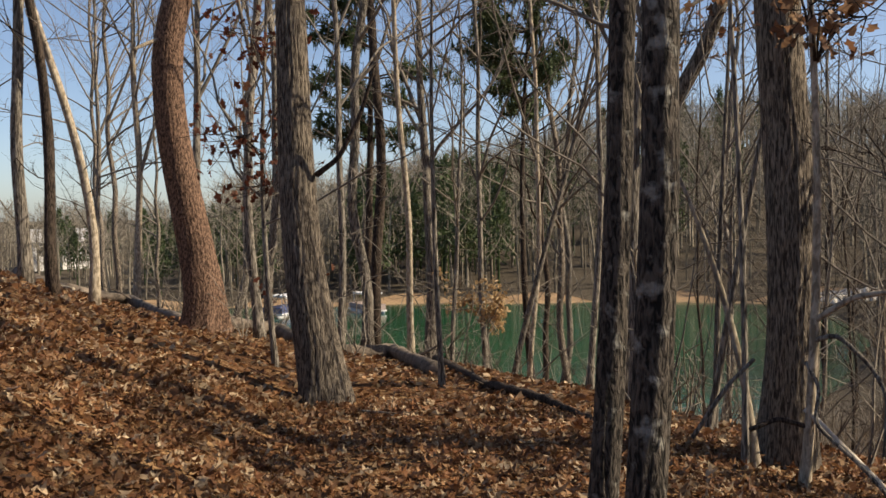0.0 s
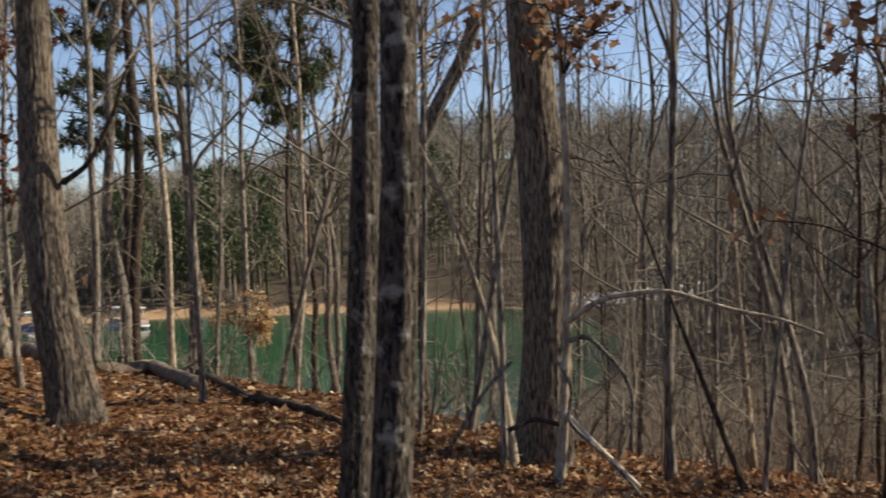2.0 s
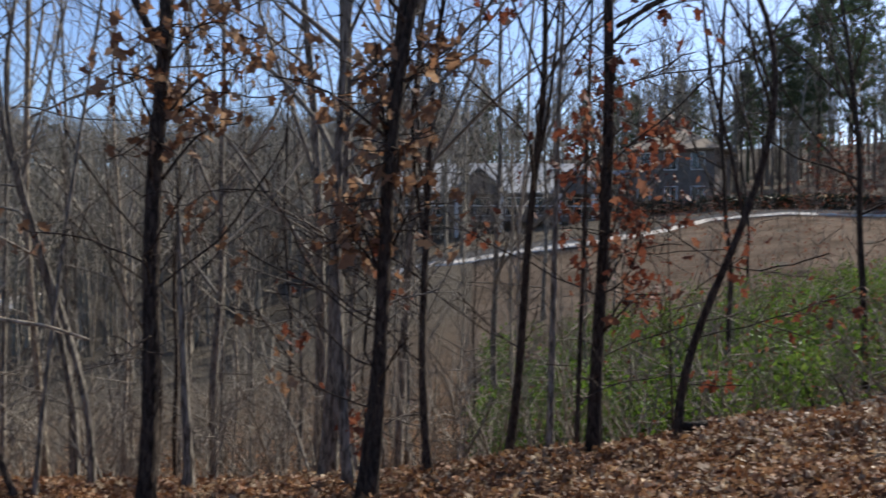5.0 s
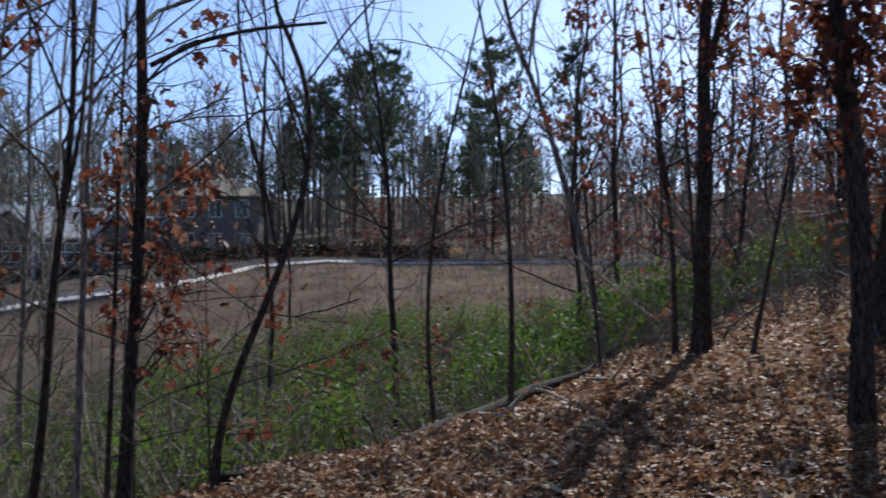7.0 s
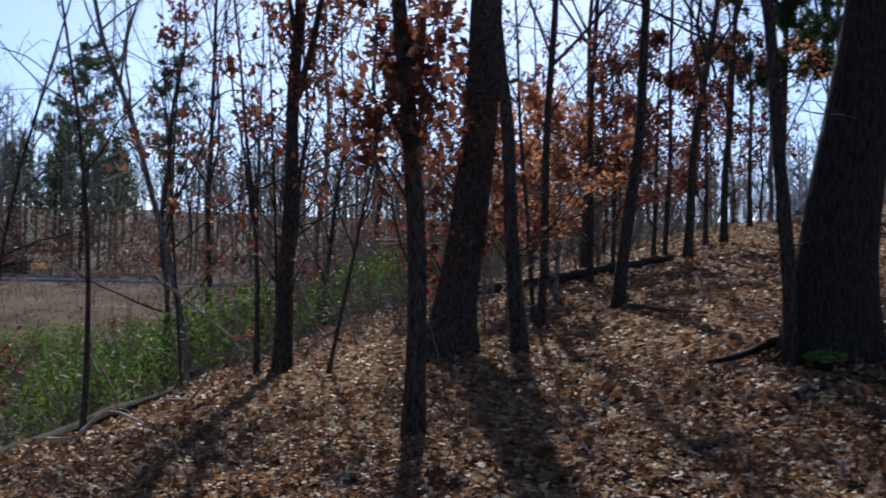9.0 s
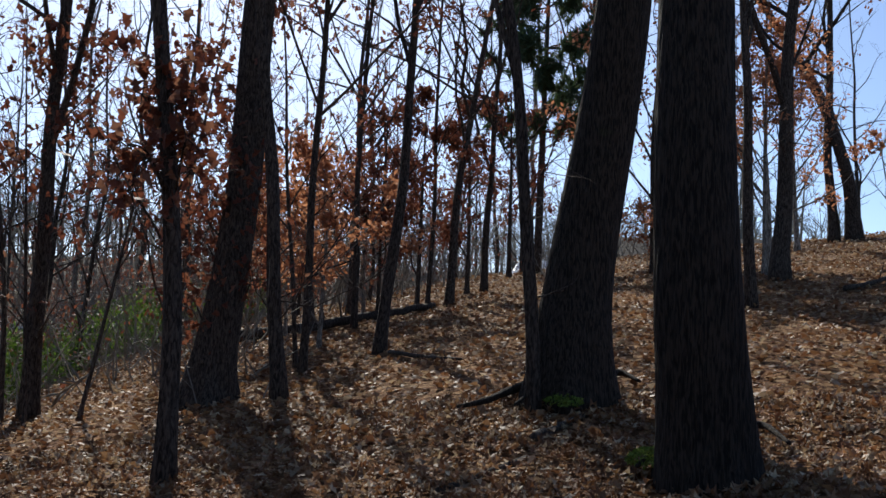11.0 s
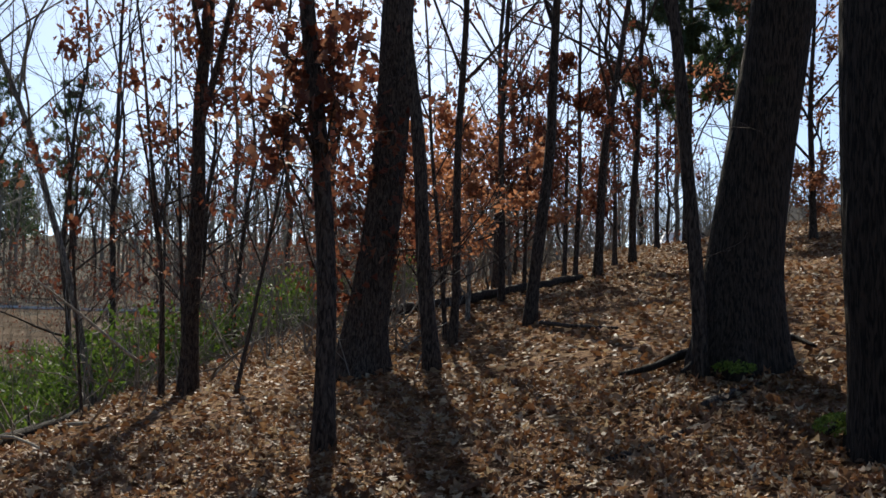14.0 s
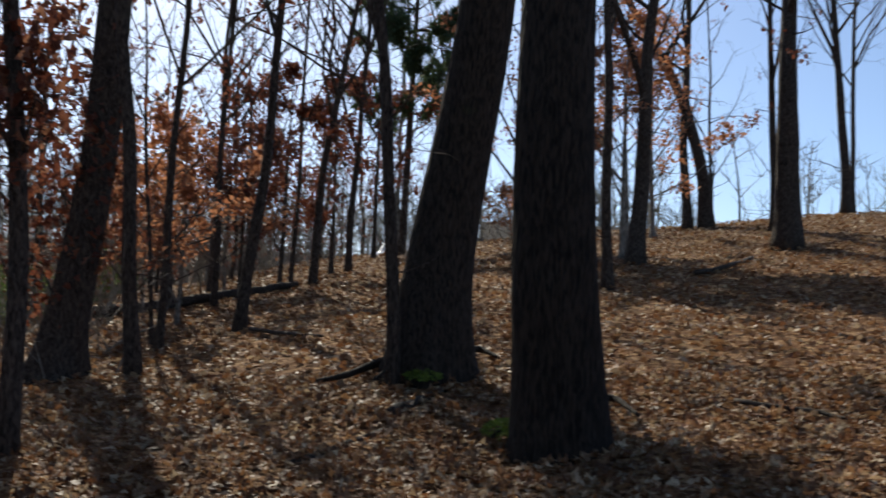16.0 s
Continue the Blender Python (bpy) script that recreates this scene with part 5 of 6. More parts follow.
build_shrubs("brown_brush", "brown thicket of saplings behind the fallen trunk", 400, (-109, -86), (27, 52), 53, LEAF_BROWN, TWIG, (1.4, 4.2), leaves=24, size=(0.08, 0.15))
build_shrubs("bare_brush", "bare grey stems standing among the green undergrowth", 300, (-98, -54), (14, 36), 52, None, TWIG, (0.9, 2.4), leaves=0)
build_shrubs("far_brush", "grey-brown thicket under the woods beyond the road", 700, (-128, -44), (78, 170), 46, None, FAR_BRUSH, (2.0, 5.0), leaves=0)
HEDGE = leafy("dark_hedge_leaves", [(0.015, 0.024, 0.01), (0.03, 0.045, 0.016), (0.022, 0.03, 0.014)], through_light=0.1)
DRY = material("dry_grass_stems", (0.13, 0.09, 0.05), (0.3, 0.22, 0.13), 0.6, bump=0, spread=0.4)
build_shrubs("dry_grass", "tufts of dry tan grass on the field", 650, (-94, -50), (37, 70), 47, None, DRY, (0.25, 0.6), leaves=0)
build_shrubs("dark_hedge", "dark green hedge below the house gardens", 520, (-73, -56), (78.6, 81), 45, HEDGE, TWIG, (0.3, 0.75), leaves=45, size=(0.15, 0.3))


# ---- field, road and kerb beyond the gully ----
FIELD = material("dry_grass_field", (0.07, 0.053, 0.038), (0.18, 0.138, 0.102), 0.35, 0.9, 0.6, fine=18, distance=0.06, specular=0.0)
CONCRETE = material("pale_concrete", (0.5, 0.46, 0.39), (0.66, 0.61, 0.53), 2, 0.85, 0.2, specular=0.1)
ASPHALT = material("worn_asphalt", (0.05, 0.049, 0.047), (0.09, 0.087, 0.084), 3, 0.9, 0.2, specular=0.02)
LAWN = material("tan_winter_lawn", (0.2, 0.13, 0.06), (0.36, 0.24, 0.12), 0.6, 0.9, 0.4, fine=18, distance=0.05, specular=0.0)
SAND = material("tan_lake_bank", (0.17, 0.11, 0.06), (0.42, 0.28, 0.155), 0.25, 0.9, 0.5, fine=14, distance=0.08)


def draped(name, near, far, bearings, mat, label, category, lift, steps=(120, 10), rise=0.0):
    """A sheet that lies on the ground between two distances along each bearing."""
    a = np.linspace(*bearings, steps[0])
    r = np.array([np.linspace(near(q), far(q), steps[1]) for q in a])
    aa = np.radians(a)[:, None]
    x, y = -np.sin(aa) * r, np.cos(aa) * r
    z = ground_z(x, y) + lift + rise * np.linspace(0, 1, steps[1])[None]
    n, m = r.shape
    v = np.stack([x, y, z], -1).reshape(-1, 3)
    low = v - (0, 0, lift + 0.4)
    f = [(i * m + j, i * m + j + 1, (i + 1) * m + j + 1, (i + 1) * m + j) for i in range(n - 1) for j in range(m - 1)]
    k = len(v)
    for i in range(n - 1):
        for j in (0, m - 1):
            f.append((i * m + j, (i + 1) * m + j, (i + 1) * m + j + k, i * m + j + k))
    s = Soup()
    s.add(np.concatenate([v, low]), f)
    return tagged(part(name, s, mat), label, category, kind="structure")


road_line = lambda q: np.interp(q, (-100, -80, -75.9, -71.6, -66.8, -62.5, -59.7, -56.4, -52, -48.8, -45, -38), (77, 77, 75.5, 73.5, 71.2, 70, 64, 60.3, 60.8, 60.6, 62.5, 62))  # noqa: E731
draped("field", lambda q: 36.0, lambda q: road_line(q) - 0.3, (-96, -50), FIELD, "dry tan grass field rising to the road", "field", 0.03)
draped("kerb", lambda q: road_line(q) - 0.25, lambda q: road_line(q) + np.interp(q, (-72, -64), (0.25, 0.75)), (-68, -45), CONCRETE, "pale concrete kerb along the road", "kerb", 0.03, (80, 4), 0.15)
draped("kerb", lambda q: road_line(q), lambda q: road_line(q) + 0.35, (-95, -68), CONCRETE, "thin pale kerb of the far road", "kerb", 0.14, (80, 2))
draped("road", lambda q: road_line(q) + 0.8, lambda q: road_line(q) + 5.2, (-95, -45), ASPHALT, "grey asphalt road in front of the houses", "road", 0.05)
draped("lawn", lambda q: 83.5, lambda q: 100.0, (-74, -58), LAWN, "tan winter lawn beside the house", "lawn", 0.05, (60, 8))
draped("lake_bank", lambda q: 106.0 + 2 * math.sin(q * 1.3), lambda q: 112.5 + 3 * math.sin(q * 0.9), (-27, 22), SAND, "tan sandy bank of the far shore", "shore", 0.06, (140, 14))


# ---- houses ----
ROOF = material("grey_shingle_roof", (0.28, 0.28, 0.275), (0.44, 0.44, 0.43), 3, 0.85, 0.4)
ROOF_DARK = material("dark_brown_shingle_roof", (0.05, 0.038, 0.03), (0.1, 0.078, 0.062), 3, 0.9, 0.4)
ROOF_TAN = material("tan_shingle_roof", (0.2, 0.15, 0.1), (0.34, 0.27, 0.19), 3, 0.85, 0.4)
SIDING = material("grey_brown_siding", (0.12, 0.105, 0.09), (0.2, 0.18, 0.16), 2, 0.8, 0.2)
SIDING_TAN = material("taupe_siding", (0.13, 0.11, 0.09), (0.2, 0.175, 0.15), 2, 0.8, 0.2)
WHITE_TRIM = material("white_trim", (0.62, 0.61, 0.58), (0.8, 0.79, 0.76), 4, 0.6, 0.05)
PANE = material("dark_window_glass", (0.01, 0.012, 0.014), (0.02, 0.024, 0.028), 2, 0.06, 0, specular=0.6)


def slab(soup, corners, thick, m):
    """A roof plane of some thickness, from four corners."""
    c = np.array(corners, float)
    n = np.cross(c[1] - c[0], c[3] - c[0])
    n /= np.linalg.norm(n)
    n = n if n[2] > 0 else -n
    v = np.array([m @ Vector(p) for p in np.concatenate([c, c + n * thick])])
    soup.add(v, [(3, 2, 1, 0), (4, 5, 6, 7), (0, 1, 5, 4), (1, 2, 6, 5), (2, 3, 7, 6), (3, 0, 4, 7)])


def window(root, m, x, z, w, h, y, lights=2):
    """A framed window on a wall whose outer face is at y (towards -y)."""
    s = Soup()
    for lo, hi in (((x - w / 2 - 0.08, y - 0.06, z - 0.08), (x + w / 2 + 0.08, y - 0.005, z)), ((x - w / 2 - 0.08, y - 0.06, z + h), (x + w / 2 + 0.08, y - 0.005, z + h + 0.08)), ((x - w / 2 - 0.08, y - 0.06, z), (x - w / 2, y - 0.005, z + h)), ((x + w / 2, y - 0.06, z), (x + w / 2 + 0.08, y - 0.005, z + h))):
        box(s, lo, hi, m)
    for k in range(1, lights):
        q = x - w / 2 + w * k / lights
        box(s, (q - 0.02, y - 0.05, z), (q + 0.02, y - 0.006, z + h), m)
    fr = part("window", s, WHITE_TRIM, root, smooth=False)
    s = Soup()
    box(s, (x - w / 2, y - 0.03, z), (x + w / 2, y - 0.004, z + h), m)
    part("pane", s, PANE, fr, smooth=False)


def gable_roof(root, m, x0, x1, y0, y1, eave, ridge, mat, over=0.4):
    """Two roof planes with the ridge along x."""
    mid = (y0 + y1) / 2
    for a in (y0 - over, y1 + over):
        s = Soup()
        slab(s, [(x0 - over, a, eave - 0.1), (x1 + over, a, eave - 0.1), (x1 + over, mid, ridge), (x0 - over, mid, ridge)], 0.12, m)
        part("roof", s, mat, root, smooth=False)


def house_long():
    """The long low house with a gabled porch and a deck."""
    root = new("house")
    m = pose(0, 0, 0)
    s = Soup()
    box(s, (-8.5, 0, -2.5), (8.5, 8, 3.9), m)
    part("wall", s, SIDING, root, smooth=False)
    gable_roof(root, m, -8.5, 8.5, 0, 8, 3.9, 6.3, ROOF)
    for x0, x1 in ((-2.0, 1.6), (5.6, 8.4)):
        mid = (x0 + x1) / 2
        for a in (x0 - 0.3, x1 + 0.3):
            s = Soup()
            slab(s, [(a, -3.2, 3.75), (a, 4, 3.75), (mid, 4, 5.6), (mid, -3.2, 5.6)], 0.12, m)
            part("roof", s, ROOF, root, "pale grey porch roof", smooth=False)
        s = Soup()
        v = [(x0, -2.9, 3.75), (x1, -2.9, 3.75), (mid, -2.9, 5.4), (x0, -2.75, 3.75), (x1, -2.75, 3.75), (mid, -2.75, 5.4)]
        s.add(v, [(0, 1, 2), (5, 4, 3), (0, 3, 4, 1), (1, 4, 5, 2), (2, 5, 3, 0)])
        part("gable", s, SIDING, root, smooth=False)
        for x in (x0 + 0.15, x1 - 0.15):
            s = Soup()
            box(s, (x - 0.13, -2.95, -2.0), (x + 0.13, -2.69, 3.75), m)
            part("post", s, WHITE_TRIM, root, smooth=False)
    s = Soup()
    box(s, (-8.5, -3.2, 1.7), (8.5, 0, 1.9), m)
    part("deck", s, SIDING, root, smooth=False)
    for z in (2.8, 2.15):
        s = Soup()
        box(s, (-8.5, -3.2, z), (8.5, -3.12, z + 0.08), m)
        part("rail", s, WHITE_TRIM if z > 2.5 else SIDING, root, smooth=False)
    for k in range(18):
        s = Soup()
        box(s, (-8.45 + k, -3.18, -1.8), (-8.35 + k, -3.1, 2.85), m)
        part("baluster", s, SIDING, root, smooth=False)
    for x in (-7.2, -5.0, -3.0, 0.2, 2.6, 4.4, 7.2):
        window(root, m, x, 2.2, 1.1, 1.3, 0)
    for x in (-6.5, -3.5, 3.2, 6.5):
        window(root, m, x, -0.8, 1.3, 1.5, 0)
    return tagged(root, "long low house with grey roof, gabled porch and deck", "house")


def house_tall():
    """The two-storey house with a hipped tan roof and a side porch."""
    root = new("house")
    m = pose(0, 0, 0)
    s = Soup()
    box(s, (-3.2, 0, -2), (4.2, 8, 4.9), m)
    part("wall", s, SIDING_TAN, root, smooth=False)
    x0, x1, y0, y1, e, t = -3.8, 4.8, -0.6, 8.6, 4.8, 6.7
    for c in ([(x0, y0, e), (x1, y0, e), (1.2, 4, t), (-0.2, 4, t)], [(x1, y0, e), (x1, y1, e), (1.2, 4, t), (1.2, 4, t)], [(x1, y1, e), (x0, y1, e), (-0.2, 4, t), (1.2, 4, t)], [(x0, y1, e), (x0, y0, e), (-0.2, 4, t), (-0.2, 4, t)]):
        s = Soup()
        slab(s, c, 0.15, m)
        part("roof", s, ROOF_TAN, root, smooth=False)
    s = Soup()
    slab(s, [(-8.0, -2.4, 2.3), (-3.2, -2.4, 2.3), (-3.2, 2.5, 3.2), (-8.0, 2.5, 3.2)], 0.14, m)
    part("porch_roof", s, ROOF, root, smooth=False)
    s = Soup()
    box(s, (-7.8, 2.0, -2), (-3.2, 7, 3.1), m)
    part("wall", s, SIDING, root, "dark porch wall", smooth=False)
    for x in (-7.7, -5.6, -3.5):
        s = Soup()
        box(s, (x, -2.2, -2), (x + 0.2, -2.0, 2.35), m)
        part("post", s, SIDING, root, smooth=False)
    for x, z in ((-1.8, 3.2), (0.5, 3.2), (2.8, 3.2), (-1.8, 0.3), (0.5, 0.3), (2.8, 0.3)):
        window(root, m, x, z, 1.0, 1.4, 0)
    window(root, m, -5.4, 0.2, 2.0, 2.0, 2.0, 3)
    return tagged(root, "two-storey taupe house with hipped tan roof", "house")


def house_small(wall, roof):
    """A small far-off lake house."""
    root = new("house")
    m = pose(0, 0, 0)
    s = Soup()
    box(s, (-4.5, 0, -2), (4.5, 6, 2.7), m)
    part("wall", s, wall, root, smooth=False)
    gable_roof(root, m, -4.5, 4.5, 0, 6, 2.7, 4.6, roof)
    for x in (-3.2, -1, 1.2, 3.4):
        window(root, m, x, 0.8, 1.2, 1.3, 0)
    return tagged(root, "small low house half hidden by the trees", "house")


def stand(ob, bearing, r, z=None, turn=0):
    a = radians(bearing)
    x, y = -math.sin(a) * r, math.cos(a) * r
    ob.matrix_world = pose(x, y, float(ground_z(x, y)) if z is None else z, 0, 0, bearing + turn)
    return ob


stand(house_long(), -50.3, 80, 0.5, 3)
stand(house_tall(), -60.2, 92, 3.6, -12)
stand(house_small(WHITE_TRIM, ROOF), 20.0, 165, -4.2, 20)
stand(house_small(WHITE_TRIM, ROOF), 11.0, 175, -6.2, -10)
stand(house_small(SIDING, ROOF_DARK), -121.5, 60, 4.1, 10)


# ---- boats and dock on the far shore ----
HULL = material("white_hull_paint", (0.6, 0.6, 0.6), (0.78, 0.78, 0.77), 2, 0.4, 0.05)
BLUE = material("blue_boat_cover", (0.05, 0.07, 0.16), (0.1, 0.13, 0.25), 3, 0.7, 0.2)
RED = material("faded_red_cover", (0.34, 0.26, 0.23), (0.46, 0.38, 0.34), 3, 0.7, 0.2)


def boat(cover, label):
    """A moored pontoon boat: two floats, deck, rail panels and a canopy on posts."""
    root = new("boat")
    for y in (-0.7, 0.7):
        s = Soup()
        tube(s, np.array([(-2.6, y, 0.1), (-2.3, y, 0.05), (2.0, y, 0.05), (2.7, y, 0.3)]), (0.1, 0.28, 0.28, 0.05), 10)
        part("float", s, HULL, root)
    s = Soup()
    box(s, (-2.4, -1.05, 0.3), (2.4, 1.05, 0.42))
    part("deck", s, HULL, root, smooth=False)
    for lo, hi in (((-2.3, -1.0, 0.42), (2.2, -0.95, 0.95)), ((-2.3, 0.95, 0.42), (2.2, 1.0, 0.95)), ((2.15, -0.95, 0.42), (2.2, 0.95, 0.95)), ((-2.3, -0.95, 0.42), (-2.25, 0.95, 0.95))):
        s = Soup()
        box(s, lo, hi)
        part("side_panel", s, cover, root, smooth=False)
    for x, y in ((-1.2, -0.9), (-1.2, 0.9), (1.2, -0.9), (1.2, 0.9)):
        s = Soup()
        tube(s, np.array([(x, y, 0.9), (x, y, 1.9)]), (0.025, 0.025), 6)
        part("post", s, HULL, root)
    s = Soup()
    box(s, (-1.5, -1.0, 1.88), (1.5, 1.0, 2.02))
    part("canopy", s, HULL, root, "white canvas canopy", smooth=False)
    return tagged(root, label, "boat")


stand(boat(BLUE, "moored pontoon boat with blue sides, white canopy"), 8.7, 100, -7.6, 62)
stand(boat(RED, "moored pontoon boat with faded tan-red sides, white canopy"), 4.2, 101, -7.6, -68)


def build_rocks():
    """Pale stones tipped along the near bank of the far shore."""
    def make(seed):
        rng = np.random.default_rng(seed)
        bm = bmesh.new()
        bmesh.ops.create_icosphere(bm, subdivisions=1, radius=0.45)
        v = np.array([q.co for q in bm.verts]) * (1.3, 1, 0.7) + rng.normal(0, 0.07, (len(bm.verts), 3))
        f = np.array([[q.index for q in t.verts] for t in bm.faces])
        bm.free()
        return v, f

    far_wood("shore_rocks", "pale broken stones along the lake shore", 900, (-27, -12), (103, 111), 51, make, CONCRETE, (0.4, 1.2))


build_rocks()


def dock():
    root = new("dock")
    for k in range(14):
        s = Soup()
        box(s, (-1.0, k * 0.45, 0.5), (1.0, k * 0.45 + 0.4, 0.56))
        part("plank", s, WOOD_DEAD, root, smooth=False)
    for x in (-1.0, 1.0):
        for y in (0.2, 3.0, 6.0):
            s = Soup()
            tube(s, np.array([(x, y, -1.5), (x, y, 1.0)]), (0.09, 0.08), 8)
            part("pile", s, WOOD_DEAD, root)
    return tagged(root, "weathered wooden dock on piles in the lake", "dock")


stand(dock(), 6.6, 99, -7.7, 10)


# ---- parked vehicle up the slope ----
def car():
    root = new("car")
    paint = material("silver_car_paint", (0.5, 0.5, 0.5), (0.62, 0.62, 0.62), 2, 0.25, 0, specular=0.6)
    rubber = material("black_rubber", (0.012, 0.012, 0.012), (0.03, 0.03, 0.03), 6, 0.8, 0.1)
    profile_pts = [(-2.2, 0.35), (-2.25, 0.8), (-1.9, 1.0), (-1.2, 1.08), (-0.6, 1.55), (0.9, 1.6), (1.7, 1.1), (2.2, 1.0), (2.25, 0.4)]
    s = Soup()
    n = len(profile_pts)
    v = [(x, y * (0.86 if z > 1.2 else 1), z) for y in (-0.88, 0.88) for x, z in profile_pts]
    s.add(v, [tuple(range(n - 1, -1, -1)), tuple(range(n, 2 * n))] + [(i, (i + 1) % n, (i + 1) % n + n, i + n) for i in range(n)])
    body = part("body", s, paint, root, smooth=False)
    bev = body.modifiers.new("round", "BEVEL")
    bev.width, bev.segments = 0.08, 3
    for y in (-0.86, 0.8):
        s = Soup()
        box(s, (-0.5, y, 1.12), (1.2, y + 0.06, 1.5))
        part("side_window", s, PANE, root, smooth=False)
    for x in (-1.4, 1.4):
        for y in (-0.85, 0.85):
            s = Soup()
            tube(s, np.array([(x, y - 0.1, 0.33), (x, y - 0.09, 0.33), (x, y + 0.09, 0.33), (x, y + 0.1, 0.33)]), (0.25, 0.33, 0.33, 0.25), 20)
            w = part("wheel", s, rubber, root)
            s = Soup()
            tube(s, np.array([(x, y - 0.11, 0.33), (x, y + 0.11, 0.33)]), (0.19, 0.19), 14)
            part("rim", s, paint, w)
    for y in (-0.6, 0.6):
        s = Soup()
        box(s, (-2.28, y - 0.16, 0.7), (-2.2, y + 0.16, 0.82))
        part("headlight", s, WHITE_TRIM, root, smooth=False)
    return tagged(root, "silver car parked beyond the top of the slope", "car")


stand(car(), -112.3, 46.5, None, 82)


# ---- fallen wood ----
def fallen(name, points, r0, r1, mat, label, category="log", sides=14, snag=3, seed=1, lift=0.0):
    """A trunk or stick lying on the ground, with stubs of branches."""
    rng = np.random.default_rng(seed)
    p = np.array(points, float)
    n = 28 if r0 > 0.05 else 14
    u = np.linspace(0, len(p) - 1, n)
    line = np.stack([np.interp(u, range(len(p)), p[:, c]) for c in range(2)], 1)
    rad = np.linspace(r0, r1, n)
    z = ground_z(line[:, 0], line[:, 1])
    fitted = np.polyval(np.polyfit(u, z, 2), u)
    z = np.maximum(fitted, z - rad * 0.4) + rad * 0.6 + lift
    line = np.column_stack([line, z])
    line[1:-1] += rng.normal(0, r0 * 0.08, (n - 2, 3))
    root = new(name)
    root.location = line[0] - (0, 0, rad[0] * 0.6)
    line = line - np.array(root.location)
    s = Soup()
    ang = np.linspace(0, 2 * np.pi, sides, endpoint=False)
    rr = rad[:, None] * (1 + 0.09 * np.sin(3 * ang[None] + u[:, None] * 5) + rng.normal(0, 0.035, (n, sides)))
    tube(s, line, rr, sides)
    part("stem", s, mat, root)
    for _ in range(snag):
        k = rng.integers(2, n - 2)
        st, _ = strand(rng, line[k], rng.normal(0, 0.6, 3) + (0, 0, 0.8), rng.uniform(2, 6) * rad[k] + 0.15, 0.15, 4)
        s = Soup()
        tube(s, st, np.linspace(rad[k] * 0.3, 0.006, 5), 6)
        part("stub", s, mat, root)
    return tagged(root, label, category)


def stump(x, y, r, h, seed, label):
    """A broken stump: ragged rim, flared foot."""
    rng = np.random.default_rng(seed)
    root = new("stump")
    root.location = (x, y, float(ground_z(x, y)) - 0.05)
    ang = np.linspace(0, 2 * np.pi, 18, endpoint=False)
    z = np.array([0, 0.08, 0.2, 0.5, 0.8, 1.0])
    rr = r * np.array([1.7, 1.35, 1.12, 1.0, 0.97, 0.9])[:, None] * (1 + rng.normal(0, 0.05, (6, 18)))
    s = Soup()
    v = np.stack([np.cos(ang)[None] * rr, np.sin(ang)[None] * rr, np.repeat(z[:, None] * h, 18, 1)], -1)
    v[-1, :, 2] += rng.uniform(-0.3, 0.35, 18) * h
    s.add(np.concatenate([v.reshape(-1, 3), [(0, 0, h * 0.6)]]), [(k * 18 + i, k * 18 + (i + 1) % 18, (k + 1) * 18 + (i + 1) % 18, (k + 1) * 18 + i) for k in range(5) for i in range(18)] + [(90 + i, 90 + (i + 1) % 18, 108) for i in range(18)])
    part("stem", s, WOOD_DEAD, root)
    return tagged(root, label, "stump")


def moss_pad(root, x, y, r, seed):
    """A cushion of moss on the roots of a tree."""
    rng = np.random.default_rng(seed)
    s = Soup()
    n = 1600
    a, q = rng.uniform(0, 6.28, n), np.sqrt(rng.uniform(0, 1, n))
    px, py = x + np.cos(a) * q * r * 1.4, y + np.sin(a) * q * r
    pz = ground_z(px, py) + 0.1 + (1 - q**2) * r * 0.4
    at = np.stack([px, py, pz], 1) - np.array(root.location)
    scatter(s, OVAL_SHAPE, OVAL_FACES, at, rng.uniform(0.012, 0.03, n), turns(rng, n, 0.2))
    part("moss", s, MOSS, root, "bright green moss cushion", smooth=False)


MOSS = leafy("moss", [(0.1, 0.16, 0.02), (0.2, 0.28, 0.04), (0.28, 0.34, 0.06)], through_light=0.2)
fallen("log", [(-3.34, 17.01), (-2.80, 18.41), (-1.38, 15.87), (-0.56, 16.10), (0.10, 13.14)], 0.127, 0.098, WOOD_DEAD, "long weathered log lying across the leafy slope", "log", seed=1, sides=14, snag=3, lift=0.03)
fallen("log", [(0.04, 15.98), (0.58, 11.80), (1.11, 10.30), (1.48, 9.47)], 0.067, 0.025, BARK_DARK, "dark fallen trunk in the leaf litter", "log", seed=2, sides=14, snag=3, lift=0.03)
fallen("log", [(-8.38, 21.37), (-6.95, 20.23), (-5.97, 20.87), (-3.94, 17.12)], 0.135, 0.075, WOOD_DEAD, "grey fallen trunk beside the standing trees", "log", seed=3, sides=14, snag=3, lift=0.03)
fallen("log", [(-6.40, 18.17), (-5.86, 17.44)], 0.046, 0.039, BARK_PALE, "short pale piece of broken wood", "log", seed=5, sides=14, snag=3, lift=0.03)
fallen("fallen_branch", [(7.82, -3.33), (8.28, -3.76), (8.68, -4.22)], 0.04, 0.03, BARK_DARK, "dark broken branch on the leaves", "branch", seed=6, sides=9, snag=0, lift=-0.005)
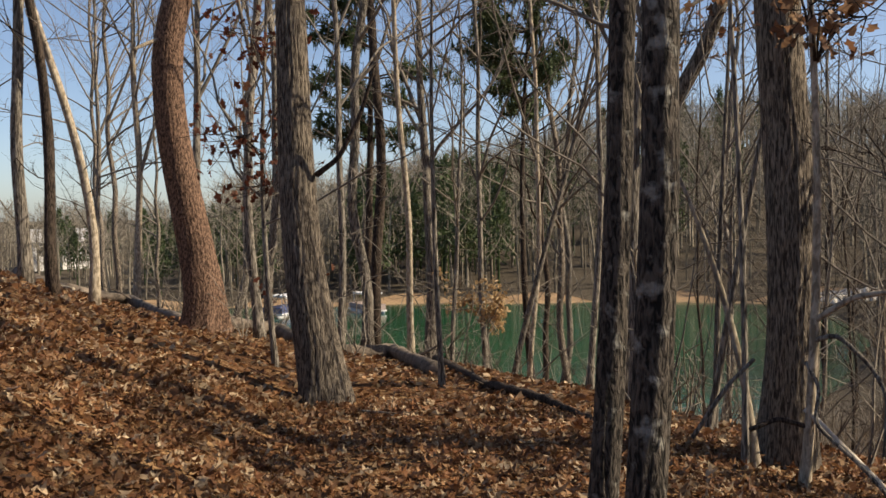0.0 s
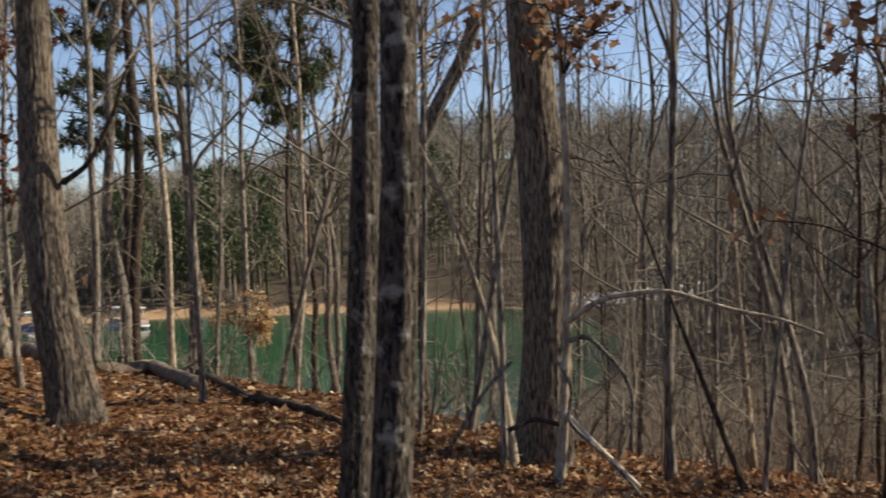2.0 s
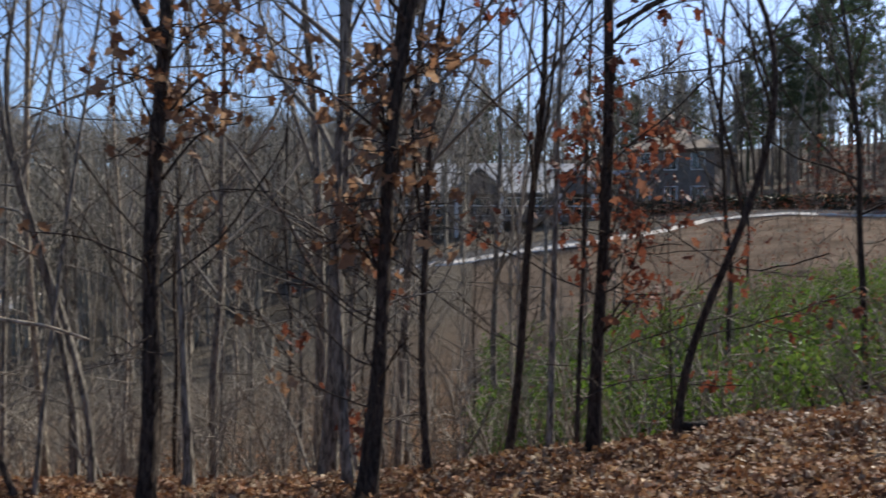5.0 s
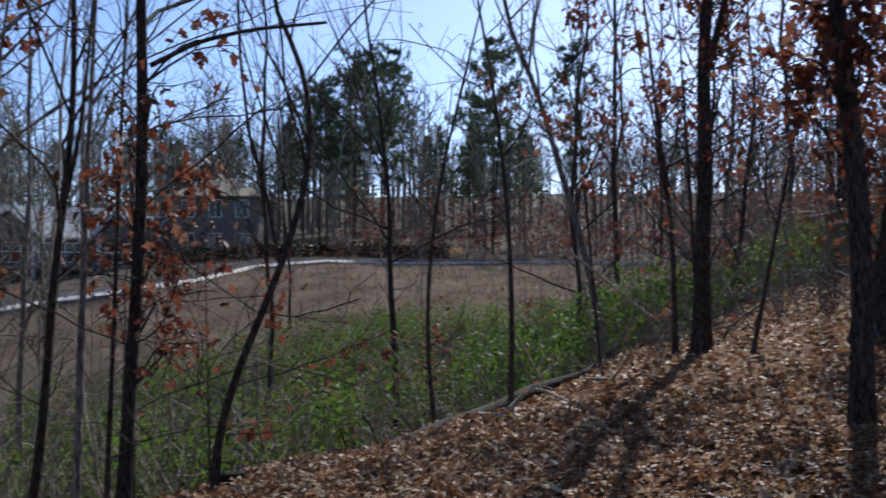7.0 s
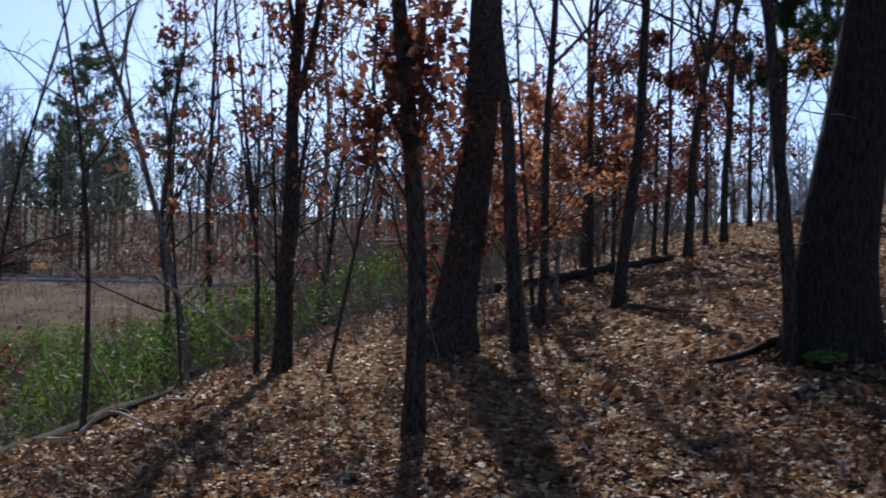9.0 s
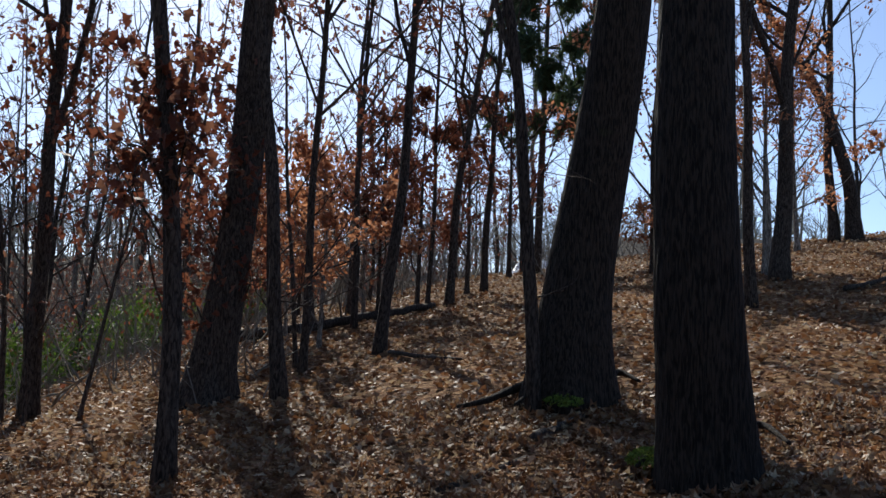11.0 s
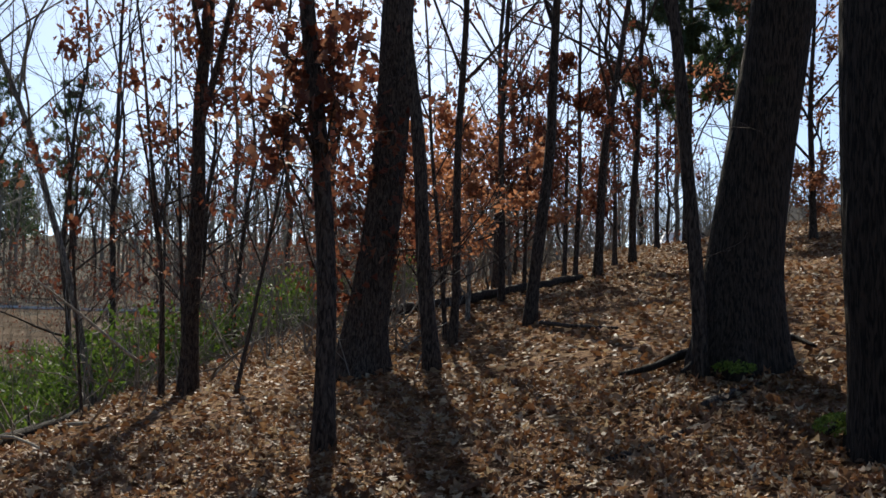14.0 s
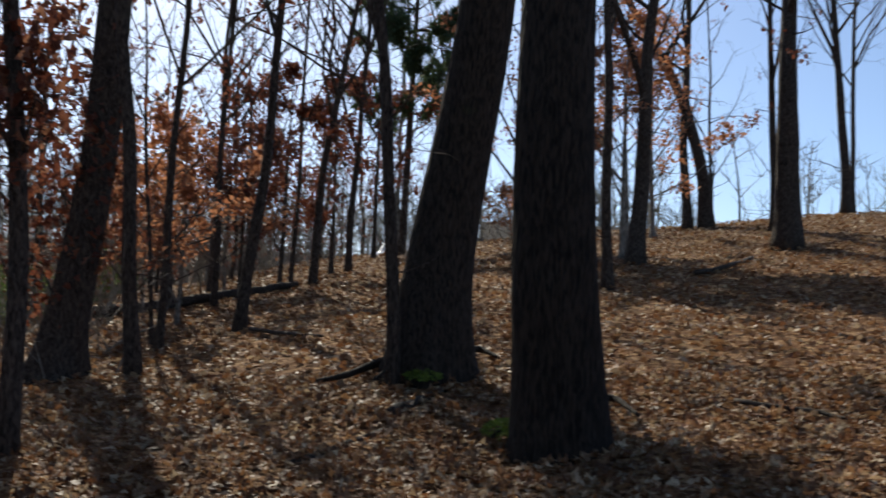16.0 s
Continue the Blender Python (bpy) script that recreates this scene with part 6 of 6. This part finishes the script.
fallen("fallen_branch", [(6.61, -2.19), (7.03, -2.60), (7.39, -3.10)], 0.03, 0.022, BARK_DARK, "fallen branch half buried in leaves", "branch", seed=7, sides=9, snag=0, lift=-0.008)
fallen("fallen_branch", [(14.62, -3.88), (13.05, -3.97), (12.45, -4.24)], 0.032, 0.017, BARK_DARK, "thin fallen branch on the leaves", "branch", seed=8, sides=9, snag=1, lift=0.03)
fallen("fallen_branch", [(27.59, 6.32), (27.33, 5.49), (12.64, 1.97), (11.71, 1.42)], 0.045, 0.012, BARK_PALE, "thin pale stick on the leaves", "branch", seed=9, sides=9, snag=1, lift=0.03)
fallen("fallen_branch", [(25.66, 7.84), (11.60, 2.96), (11.90, 2.53), (10.31, 1.63)], 0.043, 0.008, BARK_PALE, "long thin stick on the leaves", "branch", seed=10, sides=9, snag=1, lift=0.03)
fallen("fallen_branch", [(-0.55, 9.70), (-0.13, 9.43)], 0.010, 0.007, BARK_PALE, "thin stick on the leaves", "branch", seed=11, sides=9, snag=1, lift=0.03)
fallen("fallen_branch", [(6.79, -5.83), (6.18, -6.12), (5.90, -6.12)], 0.023, 0.013, BARK_DARK, "dark fallen branch in the shade", "branch", seed=12, sides=9, snag=1, lift=0.03)
fallen("fallen_branch", [(14.84, -11.72), (14.91, -12.51), (16.04, -14.00)], 0.050, 0.034, BARK_DARK, "dark fallen branch up the slope", "branch", seed=13, sides=9, snag=1, lift=0.03)
moss_pad(big1, 8.9, -4.05, 0.17, 44)
moss_pad(big2, 6.55, -3.67, 0.157, 45)
stump(-4.04, 89.94, 0.440, 1.172, 46, "broken stump with dry leaves at its foot")
stump(9.13, -3.17, 0.040, 0.070, 47, "short mossy stump in the leaves")
# this log's bark colour carries the shade of its side towards the camera
fallen("log", [(8.0, 4.15), (9.18, 4.03), (10.4, 3.65), (12.6, 3.4), (14.75, 3.07), (15.9, 2.27)], 0.035, 0.1, BARK_SHADE, "fallen trunk with shade-darkened bark along the gully's edge", seed=77, lift=0.0)
fallen("log", [(19.7, -2.3), (19.8, -3.5), (20.4, -4.7), (21.5, -6.55)], 0.11, 0.07, BARK_DARK, "dark fallen trunk behind the trees", seed=78, lift=0.05)
